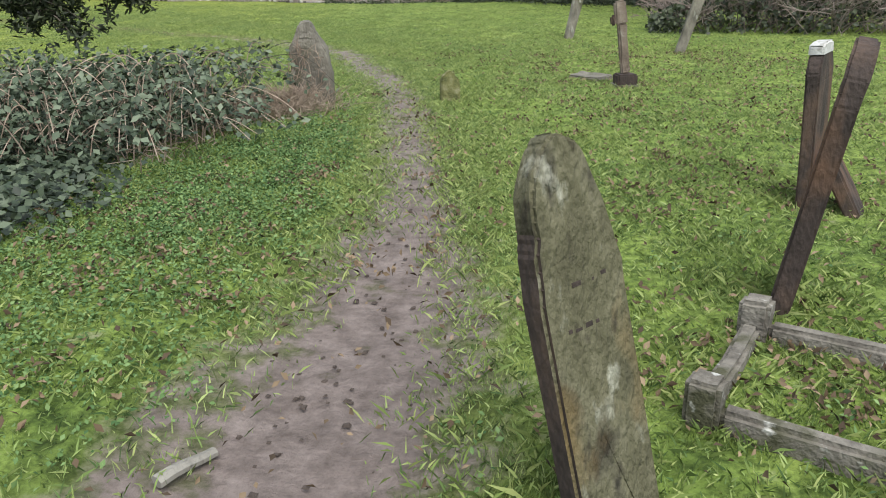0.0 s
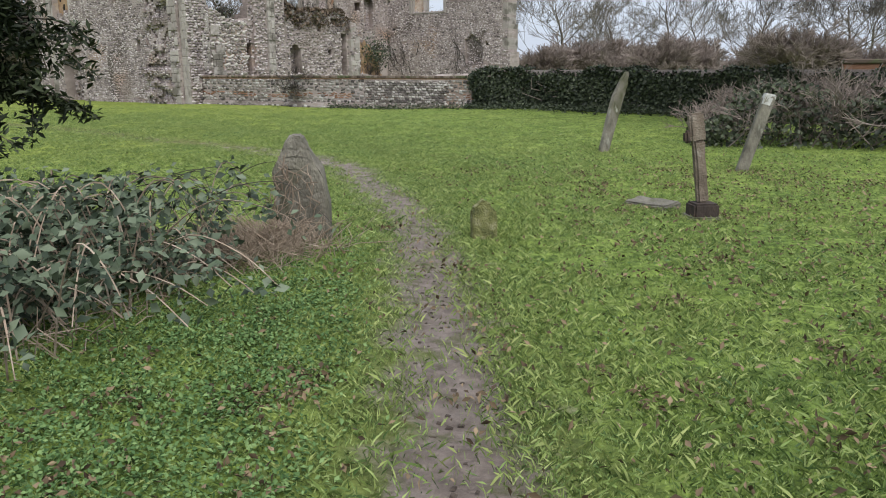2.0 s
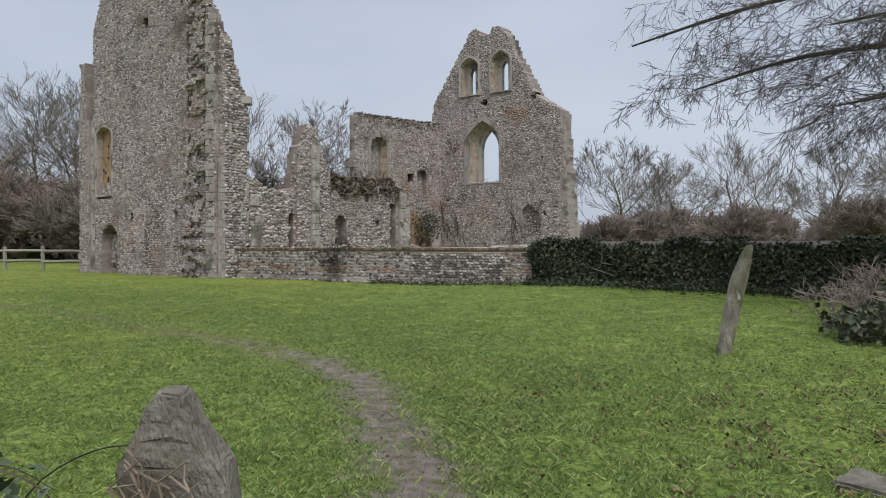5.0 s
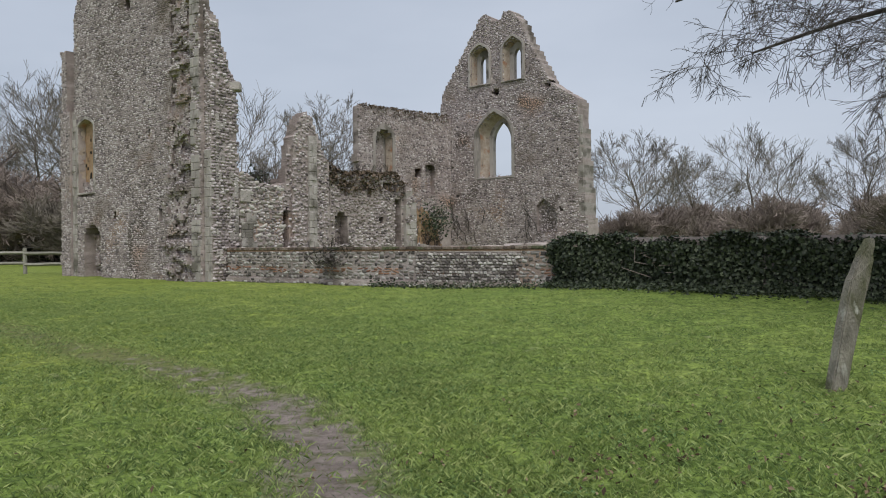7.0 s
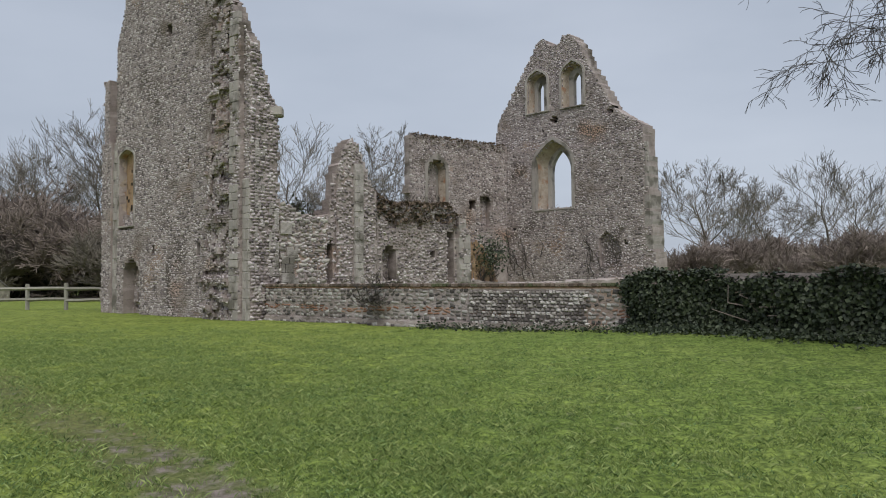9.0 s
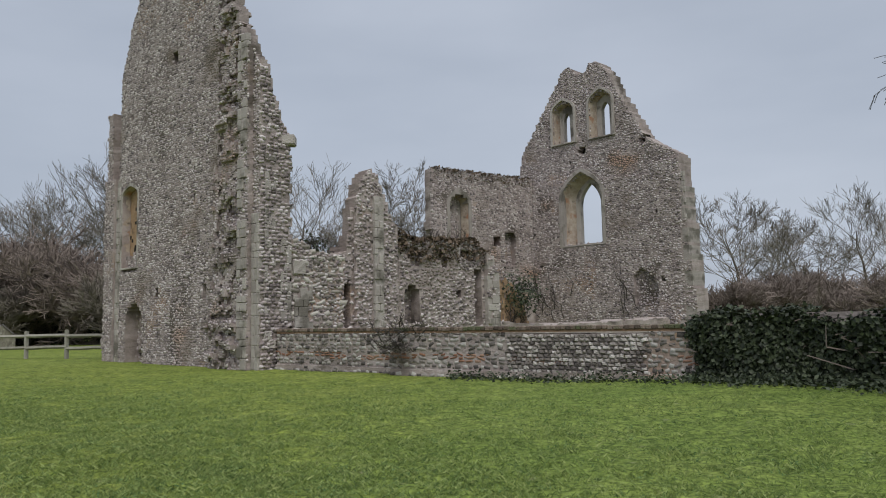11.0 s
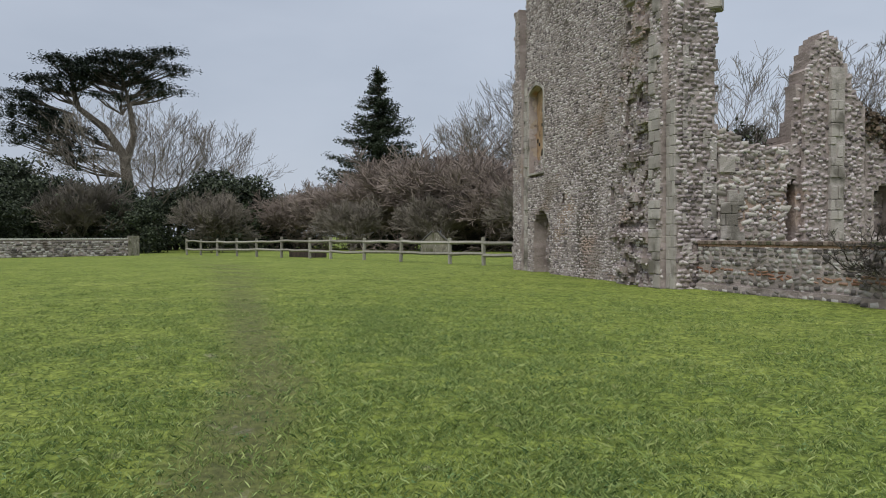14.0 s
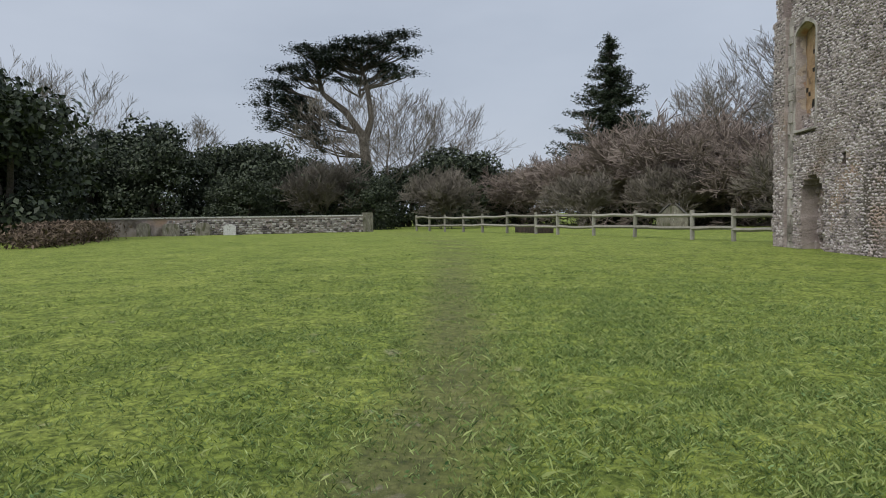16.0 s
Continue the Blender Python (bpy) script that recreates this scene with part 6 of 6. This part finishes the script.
def far_house():
    """Brick garden wall and a low house beyond the churchyard."""
    w = thing("brick_garden_wall", "brown brick garden wall with a dark coping", "wall", kind="structure")
    a, b = Vector((7.5, 27.5, 0)), Vector((24.0, 24.5, 0))
    d = b - a
    for nm, size, z, mt in (("wall_face", (d.length, 0.3, 2.0), 0.6, M_BRICK), ("coping", (d.length, 0.42, 0.14), 1.66, M_TILE)):
        bm = bmesh.new()
        bmesh.ops.create_cube(bm, size=1.0, matrix=Matrix.Diagonal((*size, 1)))
        bmesh.ops.bevel(bm, geom=bm.edges[:], offset=0.03, segments=1, affect="EDGES")
        ob = part(nm, bm, mt, w)
        c = (a + b) / 2
        ob.matrix_world = Matrix.Translation((c.x, c.y, z)) @ Matrix.Rotation(math.atan2(d.y, d.x), 4, "Z")
    h = thing("far_house", "low pale house with a grey slate roof behind the wall", "house")
    bm = bmesh.new()
    bmesh.ops.create_cube(bm, size=1.0, matrix=Matrix.Translation((0, 0, 1.1)) @ Matrix.Diagonal((12, 6, 2.8, 1)))
    part("wall", bm, M_STONE_WHITE, h)
    for sy in (-1, 1):
        bm = bmesh.new()
        bmesh.ops.create_cube(bm, size=1.0, matrix=Matrix.Translation((0, sy * 1.65, 3.3)) @ Matrix.Rotation(-sy * 0.5, 4, "X") @ Matrix.Diagonal((12.6, 4.0, 0.14, 1)))
        part("roof", bm, M_ROOF, h)
    h.matrix_world = Matrix.Translation((27, 47, -0.4)) @ Matrix.Rotation(radians(-8), 4, "Z")


far_house()

# ---- turf, weeds and leaves ----
def blades(name, x, y, h, w, lean, mat, rng, label):
    """Grass blades as bent quads, one mesh."""
    n = len(x)
    z = ground_z(x, y) - 0.008
    a = rng.uniform(0, 2 * np.pi, n)
    tilt = rng.normal(0, lean, (n, 2)) * h[:, None]
    b = np.stack([x, y, z], -1)
    side = np.stack([np.cos(a) * w, np.sin(a) * w, 0 * w], -1)
    mid = b + np.stack([tilt[:, 0] * 0.35, tilt[:, 1] * 0.35, h * 0.62], -1)
    tip = b + np.stack([tilt[:, 0], tilt[:, 1], h], -1)
    v = np.stack([b - side, b + side, mid + side * 0.6, tip], 1).reshape(-1, 3)
    ob = array_mesh(name, v, np.arange(4 * n).reshape(-1, 4), mat)
    return tagged(ob, label, "grass", kind="stuff")


def turf():
    rng = np.random.default_rng(201)
    # dense close to the walked line, thinning out
    walk_line = np.array([(0.9, -0.5), (0.3, 3), (-0.3, 5), (-1.0, 8.3), (-2.3, 11.6), (-3.8, 14.3), (-7.1, 16.9), (-11, 18.6), (-17, 21)])

    def scatter(N, wide):
        k = rng.integers(0, len(walk_line) - 1, N)
        f = rng.random(N)[:, None]
        c = walk_line[k] * (1 - f) + walk_line[k + 1] * f
        ang, rad = rng.uniform(0, 2 * np.pi, N), np.abs(rng.normal(0, 1, N)) * wide
        return c[:, 0] + np.cos(ang) * rad * 1.15, c[:, 1] + np.sin(ang) * rad + 1.6

    def off_path(x, y):
        d, s = track_near(x, y)
        half = np.interp(s, [0, 6, 8, 11, 15, 20, 24, 30, 60], [0.75, 0.62, 0.5, 0.27, 0.30, 0.36, 0.36, 0.40, 0.4])
        n = len(x)
        return (d > half * rng.uniform(0.3, 2.0, n)) | ((s > 26) & (rng.random(n) < 0.3)) | ((s > 10) & (rng.random(n) < 0.08))

    x, y = scatter(560000, 4.6)
    keep = off_path(x, y)
    x, y = x[keep], y[keep]
    n = len(x)
    patch = 0.5 + 0.5 * np.sin(x * 1.7 + 1.3 * np.sin(y * 0.9)) * np.sin(y * 1.3 + 1.1 * np.sin(x * 0.8))
    blades("grass", x, y, rng.uniform(0.012, 0.036, n) * (0.7 + 0.7 * patch), rng.uniform(0.0018, 0.0042, n), 0.8, M_BLADES, rng, "short green meadow grass")
    # longer tufts, which give the meadow its uneven look
    cx, cy = scatter(11000, 8.5)
    keep = off_path(cx, cy) & (cy < 27.5)
    cx, cy = cx[keep], cy[keep]
    feet = [(1.26, 1.62), (2.07, 3.3), (2.6, 5.1), (0.47, 16.2), (2.53, 14.2), (-0.61, 8.7), (-2.2, 8.4), (1.49, 10.28), (1.0, 10.9), (1.58, 2.2), (1.87, 2.93), (2.3, 1.95), (2.5, 2.7)]
    fx = np.concatenate([fx_ + rng.normal(0, 0.17, 16) for fx_, fy_ in feet])
    fy = np.concatenate([fy_ + rng.normal(0, 0.15, 16) for fx_, fy_ in feet])
    cx, cy = np.concatenate([cx, fx]), np.concatenate([cy, fy])
    m = 34
    big = rng.uniform(0.5, 1.0, len(cx)) ** 2
    big[-len(fx):] += 0.3
    x = np.repeat(cx, m) + rng.normal(0, 0.07, len(cx) * m) * np.repeat(0.6 + big, m)
    y = np.repeat(cy, m) + rng.normal(0, 0.07, len(cx) * m) * np.repeat(0.6 + big, m)
    h = rng.uniform(0.025, 0.07, len(x)) * np.repeat(0.45 + 0.6 * big, m)
    blades("grass_tufts", x, y, h, rng.uniform(0.0018, 0.0038, len(x)), 0.7, M_TUFT, rng, "longer dark green tufts in the meadow grass")


turf()


def tussocks():
    rng = np.random.default_rng(211)
    C = []
    for k in range(3000):
        x, y = (rng.uniform(-16, 6), rng.uniform(0.5, 25)) if k % 3 == 0 else (rng.normal(-1.45, 0.6), rng.normal(4.6, 2.0))
        d, s = track_near(np.array([x]), np.array([y]))
        if d[0] < 0.55 and s[0] < 26:
            continue
        m = rng.integers(8, 22)
        px, py = x + rng.normal(0, 0.08, m), y + rng.normal(0, 0.08, m)
        C.append(np.stack([px, py, ground_z(px, py) + rng.uniform(0.015, 0.05, m)], -1))
    C = np.concatenate(C)
    ob = leaf_cloud("low_weeds", C, np.tile([0, 0, 1.0], (len(C), 1)), 0.0125, M_WEED, None, 212, 0.6, aspect=0.6)
    tagged(ob, "clover and low broad-leaved weeds in the turf", "weeds", kind="stuff")


tussocks()


def leaves():
    rng = np.random.default_rng(221)
    P = []
    for cx, cy, sx, sy, n in ((0.2, 2.0, 0.9, 1.2, 260), (2.3, 2.5, 0.45, 0.3, 700), (0.1, 2.2, 0.8, 0.9, 160), (-0.55, 2.6, 0.35, 0.8, 220), (2.0, 6.0, 1.2, 2.0, 900), (3.0, 9.5, 1.5, 2.5, 1900), (2.5, 13.5, 2.0, 1.5, 1200), (-1.7, 3.4, 0.7, 0.9, 260), (-2.6, 3.6, 0.5, 0.6, 500), (0.3, 7.0, 1.0, 2.2, 450), (-0.4, 5.5, 0.9, 1.6, 250), (-3.0, 12.0, 2.0, 2.0, 160), (1.2, 4.4, 0.9, 1.0, 220), (-1.5, 6.5, 0.6, 1.2, 250)):
        n = n if cx > 2.2 or cx < -1.6 else n // 2
        P.append(np.stack([rng.normal(cx, sx, n), rng.normal(cy, sy, n)], -1))
    for k in range(210):
        # drifts
        c = np.array([rng.normal(1.6, 1.9), rng.uniform(1.0, 14.0)])
        P.append(c + rng.normal(0, 0.11, (rng.integers(10, 30), 2)))
    for k in range(42):
        c = np.array([rng.normal(-1.5, 0.55), rng.uniform(1.6, 5.4)])
        P.append(c + rng.normal(0, 0.075, (rng.integers(12, 36), 2)))
    p = np.concatenate(P)
    C = np.stack([p[:, 0], p[:, 1], ground_z(p[:, 0], p[:, 1]) + rng.uniform(0.015, 0.05, len(p))], -1)
    ob = leaf_cloud("fallen_leaves", C, np.tile([0, 0, 1.0], (len(C), 1)), 0.021, M_DEADLEAF, None, 222, 0.8, aspect=0.5)
    tagged(ob, "scattered brown fallen leaves in the grass", "leaves", kind="stuff")
    # mud clods along the path
    n = 520
    k = rng.uniform(0.5, 16, n)
    seg = np.concatenate([[0], np.cumsum(np.hypot(*np.diff(TRACK, axis=0).T))])
    x = np.interp(k, seg, TRACK[:, 0]) + rng.normal(0, 0.22, n)
    y = np.interp(k, seg, TRACK[:, 1]) + rng.normal(0, 0.12, n)
    V, F = [], []
    for i in range(n):
        r = rng.uniform(0.005, 0.016)
        q = COB[:, [0, 1, 2]] * np.array([r, r, -r * 0.8]) * rng.uniform(0.5, 1.3, (8, 3)) + np.array([x[i], y[i], gz(x[i], y[i]) - 0.03])
        V.append(q)
        F.append(COB_F[:, ::-1] + 8 * i)
    ob = mesh_object("mud_clods", np.concatenate(V), np.concatenate(F).tolist(), M_MUDCLOD)
    tagged(ob, "small dark clods of mud on the footpath", "mud", kind="stuff")


leaves()
